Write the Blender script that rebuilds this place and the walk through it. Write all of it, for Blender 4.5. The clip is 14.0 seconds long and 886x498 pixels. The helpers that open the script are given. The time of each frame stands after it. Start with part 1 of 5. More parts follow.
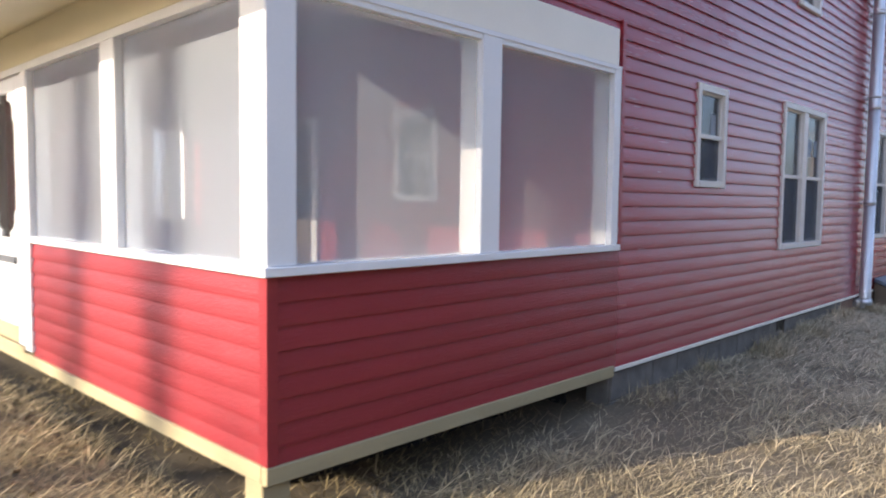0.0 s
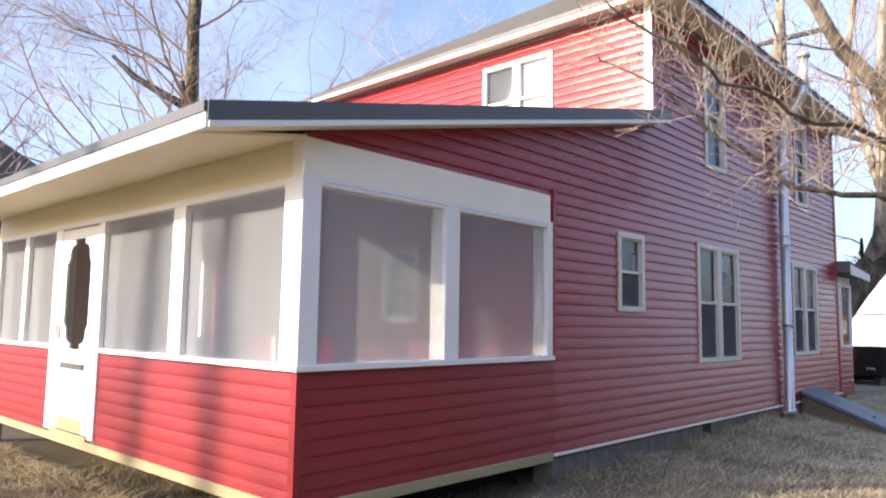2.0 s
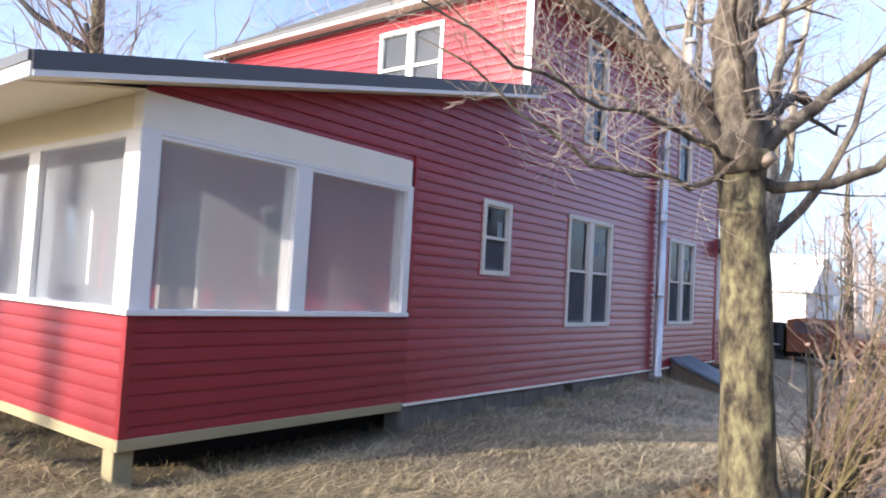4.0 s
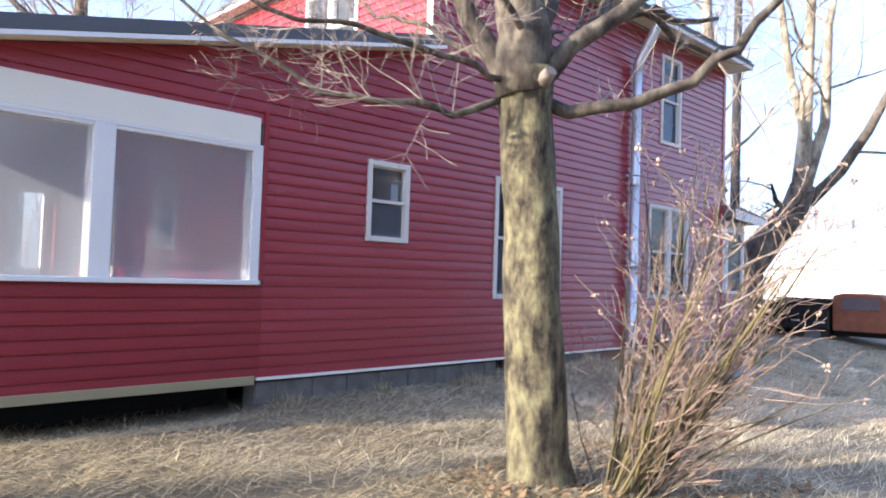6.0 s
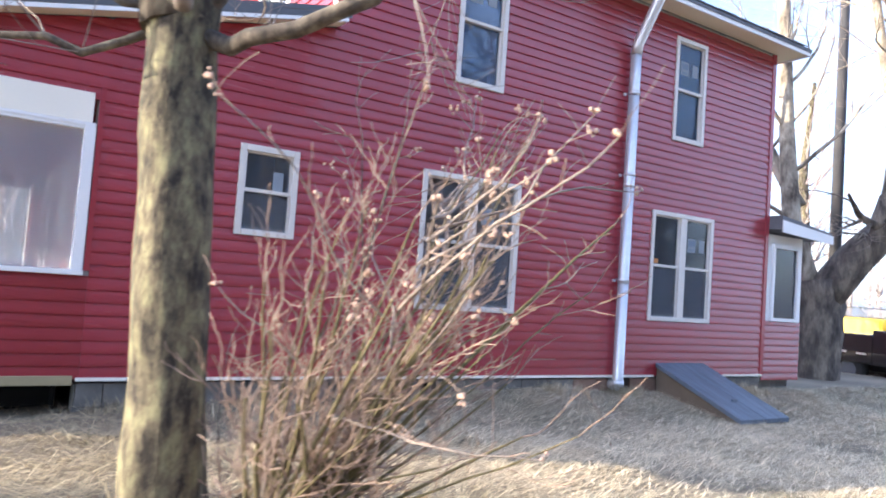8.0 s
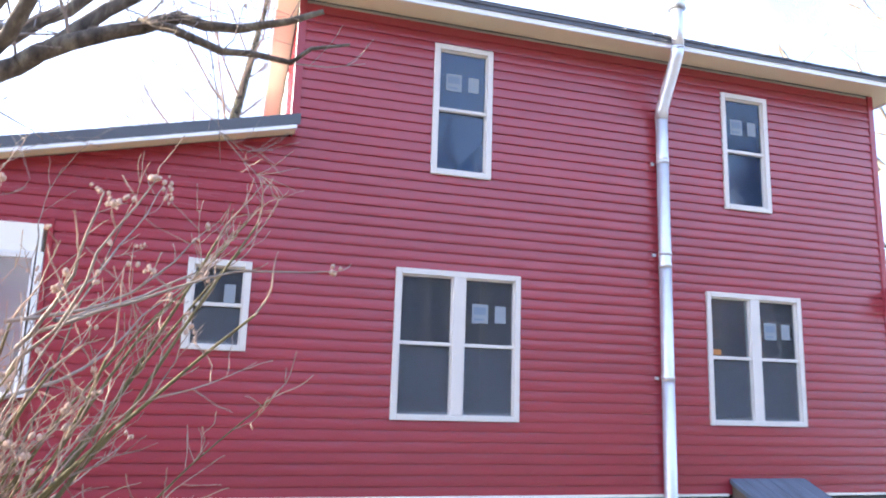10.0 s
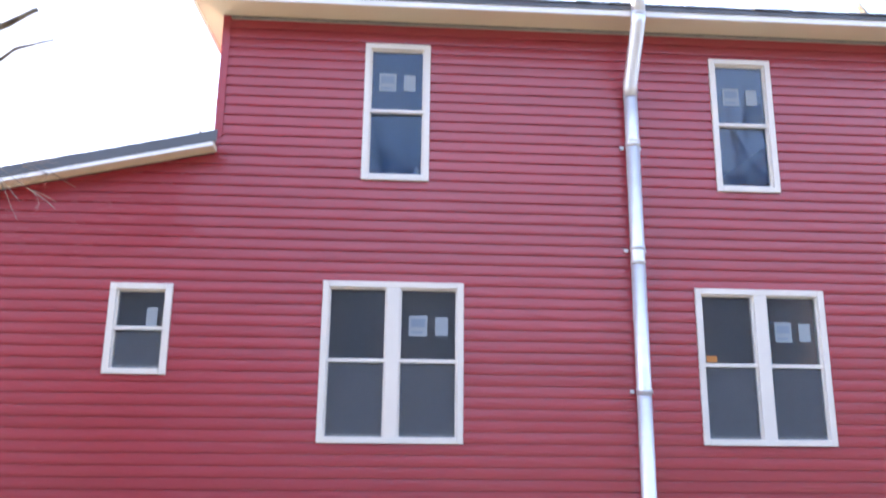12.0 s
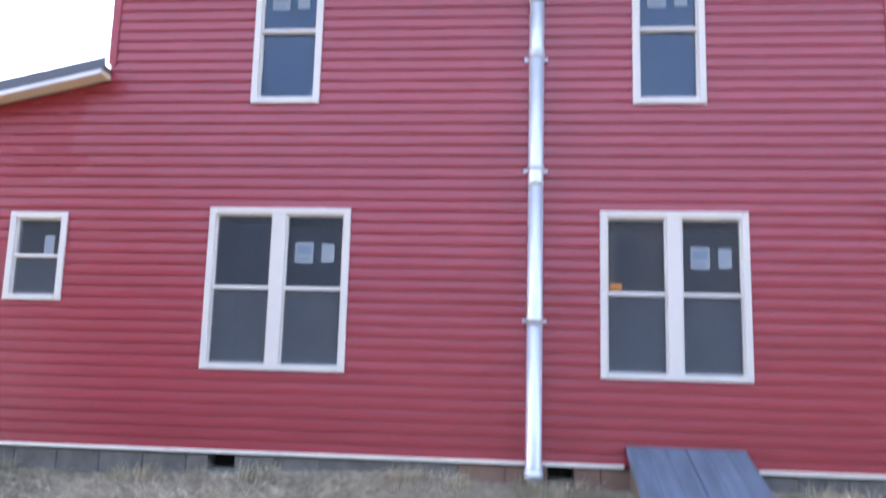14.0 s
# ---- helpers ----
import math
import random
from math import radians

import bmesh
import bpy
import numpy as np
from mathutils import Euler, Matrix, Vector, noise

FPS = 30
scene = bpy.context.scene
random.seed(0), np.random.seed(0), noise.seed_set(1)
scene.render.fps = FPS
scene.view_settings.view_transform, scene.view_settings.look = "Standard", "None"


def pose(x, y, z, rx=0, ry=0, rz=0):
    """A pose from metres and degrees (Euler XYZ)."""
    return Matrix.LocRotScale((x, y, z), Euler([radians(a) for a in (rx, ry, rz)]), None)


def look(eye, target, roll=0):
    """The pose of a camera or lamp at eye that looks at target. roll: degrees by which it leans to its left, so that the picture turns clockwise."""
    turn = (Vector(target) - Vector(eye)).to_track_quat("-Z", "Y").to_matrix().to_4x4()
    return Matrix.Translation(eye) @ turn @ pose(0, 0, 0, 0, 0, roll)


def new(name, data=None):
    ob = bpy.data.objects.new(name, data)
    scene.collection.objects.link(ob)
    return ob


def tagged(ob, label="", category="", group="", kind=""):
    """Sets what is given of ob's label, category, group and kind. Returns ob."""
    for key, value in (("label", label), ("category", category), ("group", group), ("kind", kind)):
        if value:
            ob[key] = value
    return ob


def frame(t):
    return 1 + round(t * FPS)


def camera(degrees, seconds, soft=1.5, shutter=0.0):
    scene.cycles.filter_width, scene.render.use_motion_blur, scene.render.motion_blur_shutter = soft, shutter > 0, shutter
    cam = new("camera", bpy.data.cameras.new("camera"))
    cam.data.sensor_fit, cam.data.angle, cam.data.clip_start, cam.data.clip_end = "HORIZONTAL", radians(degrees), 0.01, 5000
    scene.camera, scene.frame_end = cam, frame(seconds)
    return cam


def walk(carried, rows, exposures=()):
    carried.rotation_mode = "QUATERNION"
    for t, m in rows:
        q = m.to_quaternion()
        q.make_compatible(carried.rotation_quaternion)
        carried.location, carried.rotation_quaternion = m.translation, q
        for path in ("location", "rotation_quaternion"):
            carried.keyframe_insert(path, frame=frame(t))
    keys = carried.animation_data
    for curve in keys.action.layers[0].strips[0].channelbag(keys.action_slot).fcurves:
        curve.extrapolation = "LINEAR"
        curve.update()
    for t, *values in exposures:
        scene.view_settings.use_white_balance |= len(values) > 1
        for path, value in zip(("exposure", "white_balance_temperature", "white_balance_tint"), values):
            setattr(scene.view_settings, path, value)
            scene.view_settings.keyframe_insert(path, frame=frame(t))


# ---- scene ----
cam = camera(63.3, 14.0, soft=1.8, shutter=0.4)
PATH = [
    (0, (-1.612, -2.537, 1.835), (-0.173, -1.154, 1.703), 0.7),
    (0.5, (-1.955, -2.853, 1.775), (-0.595, -1.395, 1.625), 1.4),
    (1, (-2.23, -3.157, 1.803), (-0.804, -1.755, 1.853), 0.9),
    (1.5, (-2.461, -3.428, 1.822), (-0.983, -2.09, 1.984), 0.1),
    (2, (-2.649, -3.665, 1.832), (-1.194, -2.309, 2.036), 0.9),
    (2.2, (-2.71, -3.75, 1.843), (-1.241, -2.424, 2.132), 1.1),
    (4.5, (-2.099, -4.745, 1.769), (-0.522, -3.518, 1.846), 3.4),
    (5, (-1.623, -5.117, 1.684), (-0.099, -3.824, 1.764), 2.2),
    (5.5, (-1.109, -5.386, 1.633), (0.383, -4.055, 1.679), 2.8),
    (6, (-0.534, -5.646, 1.655), (0.859, -4.214, 1.729), 1.9),
    (6.5, (0.1, -5.901, 1.663), (1.414, -4.393, 1.672), 2.8),
    (7, (0.731, -6.065, 1.677), (1.998, -4.521, 1.784), 2.8),
    (7.5, (1.356, -6.214, 1.601), (2.531, -4.597, 1.678), 3.8),
    (9.8, (4.127, -6.771, 1.715), (4.742, -4.903, 2.077), 2.5),
    (10, (4.328, -6.79, 1.722), (4.862, -4.9, 2.098), 1.9),
    (10.5, (4.891, -6.85, 1.843), (5.275, -4.964, 2.385), -0.6),
    (11, (5.494, -6.818, 1.819), (5.818, -4.913, 2.335), 0.6),
    (11.5, (5.942, -6.685, 1.826), (6.119, -4.76, 2.337), 1.3),
    (12, (6.515, -6.615, 1.725), (6.622, -4.664, 2.154), 0.7),
    (12.5, (7.092, -6.486, 1.546), (7.12, -4.499, 1.774), 2.7),
    (13, (7.571, -6.386, 1.42), (7.464, -4.39, 1.502), -0.6),
    (13.5, (8.079, -6.353, 1.449), (7.949, -4.357, 1.486), -2.0),
    (14, (8.443, -6.254, 1.609), (8.274, -4.281, 1.89), 1.5),
]
walk(cam, [(t, look(eye, target, roll)) for t, eye, target, roll in PATH],
     exposures=[(t, e, k, 17) for t, e, k in ((0, 1.74, 5450), (2, 1.57, 5580), (4.5, 1.64, 5180), (6, 2.05, 5180), (7.5, 2.36, 5250), (10, 2.98, 5380), (11, 3.06, 5500), (12.5, 3.10, 5640), (14, 3.06, 5500))])

# ---------------------------------------------------------------- world and sun
SUN_TO = Vector((-2.36, 1.0, 0.83)).normalized()
world = bpy.data.worlds.new("world")
scene.world = world
world.use_nodes = True
wn = world.node_tree
sky = wn.nodes.new("ShaderNodeTexSky")
sky.sky_type = "NISHITA"
sky.sun_disc = False
sky.sun_elevation = math.asin(SUN_TO.z)
sky.sun_rotation = math.atan2(SUN_TO.x, SUN_TO.y)
sky.air_density, sky.dust_density, sky.ozone_density = 1.0, 3.0, 1.4
wn.nodes["Background"].inputs["Strength"].default_value = 0.105
# thin high cloud over the whole sky
sky_dir, cloud, veil, blend = wn.nodes.new("ShaderNodeTexCoord"), wn.nodes.new("ShaderNodeTexNoise"), wn.nodes.new("ShaderNodeMapRange"), wn.nodes.new("ShaderNodeMix")
cloud.inputs["Scale"].default_value, cloud.inputs["Detail"].default_value, cloud.inputs["Roughness"].default_value = 2.2, 7, 0.6
veil.inputs["From Min"].default_value, veil.inputs["From Max"].default_value = 0.38, 0.75
veil.inputs["To Min"].default_value, veil.inputs["To Max"].default_value = 0.10, 0.6
blend.data_type = "RGBA"
blend.inputs[7].default_value = (4.4, 4.6, 5.0, 1)
wn.links.new(sky_dir.outputs["Generated"], cloud.inputs["Vector"])
wn.links.new(cloud.outputs["Fac"], veil.inputs["Value"])
wn.links.new(veil.outputs["Result"], blend.inputs[0])
wn.links.new(sky.outputs["Color"], blend.inputs[6])
wn.links.new(blend.outputs[2], wn.nodes["Background"].inputs["Color"])
sun_data = bpy.data.lights.new("sun", "SUN")
sun_data.energy, sun_data.angle, sun_data.color = 3.3, radians(0.53), (1.0, 0.785, 0.47)
sun = new("sun", sun_data)
sun.matrix_world = look(SUN_TO * 40, (0, 0, 0))


# ---------------------------------------------------------------- materials
def material(name, base, rough=0.6, metal=0.0, spots=0.12, grain=0.06, scale=6.0, fine=90.0, bump=0.0, stretch=(1, 1, 1), vary=0.0, coat=0.0, gloss=0.5, second=None):
    """Principled surface with a coarse and a fine variation of colour and a fine relief; second: colour of wide patches."""
    m = bpy.data.materials.new(name)
    m.use_nodes = True
    n, l = m.node_tree.nodes, m.node_tree.links
    p = n["Principled BSDF"]
    p.inputs["Roughness"].default_value, p.inputs["Metallic"].default_value = rough, metal
    p.inputs["Coat Weight"].default_value = coat
    p.inputs["Specular IOR Level"].default_value = gloss
    tc, mp = n.new("ShaderNodeTexCoord"), n.new("ShaderNodeMapping")
    mp.inputs["Scale"].default_value = stretch
    l.new(tc.outputs["Object"], mp.inputs["Vector"])
    a, b = n.new("ShaderNodeTexNoise"), n.new("ShaderNodeTexNoise")
    a.inputs["Scale"].default_value, b.inputs["Scale"].default_value = scale, fine
    a.inputs["Detail"].default_value, b.inputs["Detail"].default_value = 5, 3
    for t in (a, b):
        l.new(mp.outputs["Vector"], t.inputs["Vector"])
    add = n.new("ShaderNodeMath")
    add.operation = "MULTIPLY_ADD"
    add.inputs[1].default_value, add.inputs[2].default_value = 2 * spots, 1 - spots
    l.new(a.outputs["Fac"], add.inputs[0])
    add2 = n.new("ShaderNodeMath")
    add2.operation = "MULTIPLY_ADD"
    add2.inputs[1].default_value = 2 * grain
    l.new(b.outputs["Fac"], add2.inputs[0])
    l.new(add.outputs[0], add2.inputs[2])
    value = add2.outputs[0]
    if vary:
        oi, va = n.new("ShaderNodeObjectInfo"), n.new("ShaderNodeMath")
        va.operation = "MULTIPLY_ADD"
        va.inputs[1].default_value, va.inputs[2].default_value = 2 * vary, -vary
        l.new(oi.outputs["Random"], va.inputs[0])
        s2 = n.new("ShaderNodeMath")
        s2.operation = "ADD"
        l.new(value, s2.inputs[0])
        l.new(va.outputs[0], s2.inputs[1])
        value = s2.outputs[0]
    hsv = n.new("ShaderNodeHueSaturation")
    hsv.inputs["Color"].default_value = (*base, 1)
    if second:
        wide, ramp = n.new("ShaderNodeTexNoise"), n.new("ShaderNodeValToRGB")
        wide.inputs["Scale"].default_value, wide.inputs["Detail"].default_value = 1.1, 6
        l.new(tc.outputs["Object"], wide.inputs["Vector"])
        ramp.color_ramp.elements[0].position, ramp.color_ramp.elements[0].color = 0.42, (*second, 1)
        ramp.color_ramp.elements[1].position, ramp.color_ramp.elements[1].color = 0.58, (*base, 1)
        l.new(wide.outputs["Fac"], ramp.inputs["Fac"])
        l.new(ramp.outputs["Color"], hsv.inputs["Color"])
    l.new(value, hsv.inputs["Value"])
    l.new(hsv.outputs["Color"], p.inputs["Base Color"])
    if bump:
        bp = n.new("ShaderNodeBump")
        bp.inputs["Strength"].default_value, bp.inputs["Distance"].default_value = bump, 0.01
        mix = n.new("ShaderNodeMath")
        mix.operation = "MULTIPLY_ADD"
        mix.inputs[1].default_value = 0.35
        l.new(b.outputs["Fac"], mix.inputs[0])
        l.new(a.outputs["Fac"], mix.inputs[2])
        l.new(mix.outputs[0], bp.inputs["Height"])
        l.new(bp.outputs["Normal"], p.inputs["Normal"])
    return m


def mix_material(name, base, share, gloss=0.0, rough=0.05):
    """A sheet that lets light through: share of it is a matt surface, the rest open; gloss adds a Fresnel reflection."""
    m = bpy.data.materials.new(name)
    m.use_nodes = True
    n, l = m.node_tree.nodes, m.node_tree.links
    n.remove(n["Principled BSDF"])
    tr, df, tl, mx = n.new("ShaderNodeBsdfTransparent"), n.new("ShaderNodeBsdfDiffuse"), n.new("ShaderNodeBsdfTranslucent"), n.new("ShaderNodeMixShader")
    half = n.new("ShaderNodeMixShader")
    half.inputs[0].default_value = 0.6
    df.inputs["Color"].default_value = tl.inputs["Color"].default_value = (*base, 1)
    l.new(df.outputs[0], half.inputs[1])
    l.new(tl.outputs[0], half.inputs[2])
    mx.inputs[0].default_value = share
    l.new(tr.outputs[0], mx.inputs[1])
    l.new(half.outputs[0], mx.inputs[2])
    out = mx.outputs[0]
    if gloss:
        fr, gl, m2 = n.new("ShaderNodeFresnel"), n.new("ShaderNodeBsdfGlossy"), n.new("ShaderNodeMixShader")
        fr.inputs["IOR"].default_value = gloss
        gl.inputs["Roughness"].default_value = rough
        l.new(fr.outputs[0], m2.inputs[0])
        l.new(out, m2.inputs[1])
        l.new(gl.outputs[0], m2.inputs[2])
        out = m2.outputs[0]
    l.new(out, n["Material Output"].inputs["Surface"])
    return m



def bark(name, dark, mid, light, scale=4.0, relief=0.8, at=(0.34, 0.50, 0.64)):
    """Patchy bark: furrows, plain bark and pale lichen."""
    m = material(name, mid, 0.95, bump=relief, spots=0.3, grain=0.3, scale=scale * 1.5, fine=scale * 10, stretch=(1.5, 1.5, 0.45))
    n, l = m.node_tree.nodes, m.node_tree.links
    tc, big, ramp = n.new("ShaderNodeTexCoord"), n.new("ShaderNodeTexNoise"), n.new("ShaderNodeValToRGB")
    big.inputs["Scale"].default_value, big.inputs["Detail"].default_value, big.inputs["Roughness"].default_value = scale, 6, 0.65
    mp = n.new("ShaderNodeMapping")
    mp.inputs["Scale"].default_value = (1.8, 1.8, 0.8)
    l.new(tc.outputs["Object"], mp.inputs["Vector"])
    l.new(mp.outputs["Vector"], big.inputs["Vector"])
    e = ramp.color_ramp.elements
    e[0].position, e[0].color = at[0], (*dark, 1)
    e[1].position, e[1].color = at[2], (*light, 1)
    c = e.new(at[1])
    c.color = (*mid, 1)
    l.new(big.outputs["Fac"], ramp.inputs["Fac"])
    hsv = next(x for x in n if x.type == "HUE_SAT")
    l.new(ramp.outputs["Color"], hsv.inputs["Color"])
    return m


M_SIDING = material("red_vinyl_siding", (0.288, 0.0375, 0.0490), 0.19, spots=0.10, grain=0.05, scale=1.5, fine=30, bump=0.6, stretch=(0.8, 0.8, 5.0), vary=0.05, gloss=0.52)
def sheen_mask(m):
    """Gloss mask that puts the sky's sheen on the house siding; it fades towards the porch and in a ragged band under
    the lean-to's overhang.
    """
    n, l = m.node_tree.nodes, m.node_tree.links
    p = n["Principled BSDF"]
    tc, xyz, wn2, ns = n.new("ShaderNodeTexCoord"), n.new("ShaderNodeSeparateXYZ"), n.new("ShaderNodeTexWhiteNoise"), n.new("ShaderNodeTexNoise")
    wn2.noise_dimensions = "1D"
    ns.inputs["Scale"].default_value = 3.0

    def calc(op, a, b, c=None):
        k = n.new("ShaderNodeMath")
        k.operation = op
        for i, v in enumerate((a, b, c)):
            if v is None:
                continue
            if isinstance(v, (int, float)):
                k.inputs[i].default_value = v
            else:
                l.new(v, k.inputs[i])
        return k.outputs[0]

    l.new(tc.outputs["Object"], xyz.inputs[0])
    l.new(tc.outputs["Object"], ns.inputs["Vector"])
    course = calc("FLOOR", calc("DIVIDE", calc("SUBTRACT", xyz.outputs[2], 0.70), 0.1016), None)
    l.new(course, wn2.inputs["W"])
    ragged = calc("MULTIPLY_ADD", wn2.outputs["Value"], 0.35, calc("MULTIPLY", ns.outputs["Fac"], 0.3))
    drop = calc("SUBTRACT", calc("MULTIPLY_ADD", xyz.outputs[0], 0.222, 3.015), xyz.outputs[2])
    # dry is 1 where the sheen is cut: first the band below the overhang
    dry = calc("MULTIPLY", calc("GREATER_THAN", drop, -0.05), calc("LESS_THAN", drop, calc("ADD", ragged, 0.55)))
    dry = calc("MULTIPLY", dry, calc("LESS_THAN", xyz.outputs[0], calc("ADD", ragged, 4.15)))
    # sheen also painted to fade out along the wall, towards the porch
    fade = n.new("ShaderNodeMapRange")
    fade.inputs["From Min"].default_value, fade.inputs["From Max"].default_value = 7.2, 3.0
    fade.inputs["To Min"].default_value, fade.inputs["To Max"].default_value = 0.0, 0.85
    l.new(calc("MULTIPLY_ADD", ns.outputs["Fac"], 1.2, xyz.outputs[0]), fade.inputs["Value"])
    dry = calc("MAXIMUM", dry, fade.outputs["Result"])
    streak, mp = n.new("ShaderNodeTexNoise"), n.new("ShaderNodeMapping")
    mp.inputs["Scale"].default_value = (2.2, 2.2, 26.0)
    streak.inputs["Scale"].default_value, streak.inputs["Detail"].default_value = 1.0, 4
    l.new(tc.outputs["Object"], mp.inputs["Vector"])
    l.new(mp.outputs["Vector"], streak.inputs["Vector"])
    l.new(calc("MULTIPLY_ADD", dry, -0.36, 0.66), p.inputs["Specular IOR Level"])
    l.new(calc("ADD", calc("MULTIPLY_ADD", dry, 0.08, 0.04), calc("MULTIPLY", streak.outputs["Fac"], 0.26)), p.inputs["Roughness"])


sheen_mask(M_SIDING)
# darker copy of the siding: the knee walls' shade is put into its red
M_SIDING_KNEE = material("darkened_red_siding", (0.246, 0.0290, 0.0355), 0.28, spots=0.10, grain=0.05, scale=1.5, fine=30, bump=0.6, stretch=(0.8, 0.8, 5.0), vary=0.05, gloss=0.32)
M_WHITE = material("white_paint", (0.80, 0.80, 0.80), 0.5, spots=0.04, grain=0.03, scale=3, bump=0.05)
M_CREAM = material("almond_vinyl", (0.67, 0.63, 0.58), 0.45, spots=0.05, grain=0.03, scale=4, bump=0.04)
M_BEIGE = material("beige_aluminium", (0.74, 0.67, 0.47), 0.5, spots=0.06, grain=0.04, scale=2, bump=0.05)
M_HEADER = material("ivory_aluminium", (0.84, 0.80, 0.69), 0.5, spots=0.06, grain=0.04, scale=2, bump=0.05)
M_SOFFIT = material("beige_soffit", (0.74, 0.68, 0.50), 0.55, spots=0.05, grain=0.04, scale=2, bump=0.05)
M_LUMBER = material("treated_lumber", (0.31, 0.26, 0.145), 0.75, spots=0.25, grain=0.15, scale=3, fine=60, bump=0.25, stretch=(0.5, 0.5, 4))
M_DECK = material("grey_deck_paint", (0.22, 0.215, 0.21), 0.7, spots=0.3, grain=0.15, scale=3, fine=60, bump=0.2)
M_BLOCK = material("concrete_block", (0.125, 0.117, 0.104), 0.9, spots=0.8, grain=0.25, scale=6, fine=140, bump=0.6, vary=0.12)
M_BRICKISH = material("stained_block", (0.19, 0.12, 0.085), 0.9, spots=0.3, grain=0.2, scale=5, fine=140, bump=0.5)
M_ROOFEDGE = material("dark_grey_metal_edge", (0.09, 0.096, 0.11), 0.5, spots=0.15, grain=0.06, scale=3, bump=0.06)
M_SHINGLE = material("grey_asphalt_shingle", (0.105, 0.107, 0.115), 0.9, spots=0.4, grain=0.45, scale=5, fine=70, bump=0.4)
M_PIPE = material("galvanised_steel", (0.64, 0.66, 0.69), 0.46, metal=0.7, spots=0.12, grain=0.08, scale=8, fine=60, bump=0.08)
M_BULK = material("slate_blue_paint", (0.095, 0.118, 0.152), 0.5, spots=0.7, grain=0.2, scale=3, fine=40, bump=0.3, stretch=(4, 0.7, 0.7))
M_WOOD_OLD = material("weathered_board", (0.13, 0.10, 0.07), 0.85, spots=0.3, grain=0.2, scale=5, bump=0.3)
M_EARTH = material("bare_earth_and_thatch", (0.18, 0.15, 0.108), 0.95, spots=0.6, grain=0.3, scale=1.3, fine=30, bump=0.6, second=(0.145, 0.125, 0.088))
M_STRAW = material("dry_straw_grass", (0.42, 0.35, 0.235), 0.8, spots=0.6, grain=0.35, scale=2.5, fine=40, second=(0.29, 0.255, 0.17))
M_PALESTRAW = material("pale_loose_straw", (0.60, 0.525, 0.375), 0.75, spots=0.3, grain=0.2, scale=4, fine=30)
def darken_west(m, porch_tone, blades=True):
    """Browner, darker straw towards the porch, with the shade there put into the colour; pale straw strewn beside the
    cellar door.
    """
    n, l = m.node_tree.nodes, m.node_tree.links
    tc, xyz, ns, k, rng_, mix = n.new("ShaderNodeTexCoord"), n.new("ShaderNodeSeparateXYZ"), n.new("ShaderNodeTexNoise"), n.new("ShaderNodeMath"), n.new("ShaderNodeMapRange"), n.new("ShaderNodeMix")
    ns.inputs["Scale"].default_value, ns.inputs["Detail"].default_value = 0.7, 4
    k.operation = "MULTIPLY_ADD"
    k.inputs[1].default_value = 5.0
    l.new(tc.outputs["Object"], xyz.inputs[0])
    l.new(tc.outputs["Object"], ns.inputs["Vector"])
    l.new(ns.outputs["Fac"], k.inputs[0])
    l.new(xyz.outputs[0], k.inputs[2])
    l.new(k.outputs[0], rng_.inputs["Value"])
    rng_.inputs["From Min"].default_value, rng_.inputs["From Max"].default_value = 3.5, 8.5
    mix.data_type = "RGBA"
    hsv = next(x for x in n if x.type == "HUE_SAT")
    if blades:   # each blade its own shade
        geo, span, mul = n.new("ShaderNodeNewGeometry"), n.new("ShaderNodeMapRange"), n.new("ShaderNodeMath")
        span.inputs["To Min"].default_value, span.inputs["To Max"].default_value = 0.4, 1.5
        mul.operation = "MULTIPLY"
        l.new(geo.outputs["Random Per Island"], span.inputs["Value"])
        l.new(span.outputs["Result"], mul.inputs[0])
        l.new(hsv.inputs["Value"].links[0].from_socket, mul.inputs[1])
        l.new(mul.outputs[0], hsv.inputs["Value"])
    if hsv.inputs["Color"].links:
        l.new(hsv.inputs["Color"].links[0].from_socket, mix.inputs[7])
    else:
        mix.inputs[7].default_value = hsv.inputs["Color"].default_value
    mix.inputs[6].default_value = (*porch_tone, 1)
    l.new(rng_.outputs["Result"], mix.inputs[0])
    l.new(mix.outputs[2], hsv.inputs["Color"])


darken_west(M_STRAW, (0.20, 0.16, 0.082))
darken_west(M_PALESTRAW, (0.44, 0.355, 0.20))
darken_west(M_EARTH, (0.075, 0.060, 0.039), False)
# for the unseen thicket, kept dark so siding and panes reflect less light
M_WOODS_DARK = material("unseen_dark_thicket", (0.075, 0.07, 0.068), 0.95, spots=0.4, scale=0.5, fine=4)
M_LEAF = material("dry_leaf", (0.17, 0.11, 0.055), 0.8, spots=0.4, grain=0.2, scale=9, fine=40)
M_BARK = bark("lichened_bark", (0.016, 0.013, 0.010), (0.080, 0.068, 0.042), (0.165, 0.155, 0.082), 8.0, 1.0, (0.38, 0.51, 0.67))
# sunlight on the old tree's upper stems is put into this paler bark
M_BARK_SUNLIT = bark("pale_sunlit_bark", (0.06, 0.05, 0.04), (0.24, 0.21, 0.16), (0.42, 0.38, 0.30), 2.5)
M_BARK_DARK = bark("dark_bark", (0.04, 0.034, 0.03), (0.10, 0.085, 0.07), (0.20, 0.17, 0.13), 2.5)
M_LIMB = bark("grey_brown_limb", (0.028, 0.023, 0.020), (0.078, 0.064, 0.050), (0.155, 0.135, 0.10), 7.0, 0.6)
M_SHOOT = material("olive_brown_shoot", (0.22, 0.160, 0.125), 0.85, spots=0.4, grain=0.25, scale=7, fine=50)
M_TWIG = material("pale_twig", (0.20, 0.165, 0.14), 0.8, spots=0.35, grain=0.2, scale=8, fine=50)
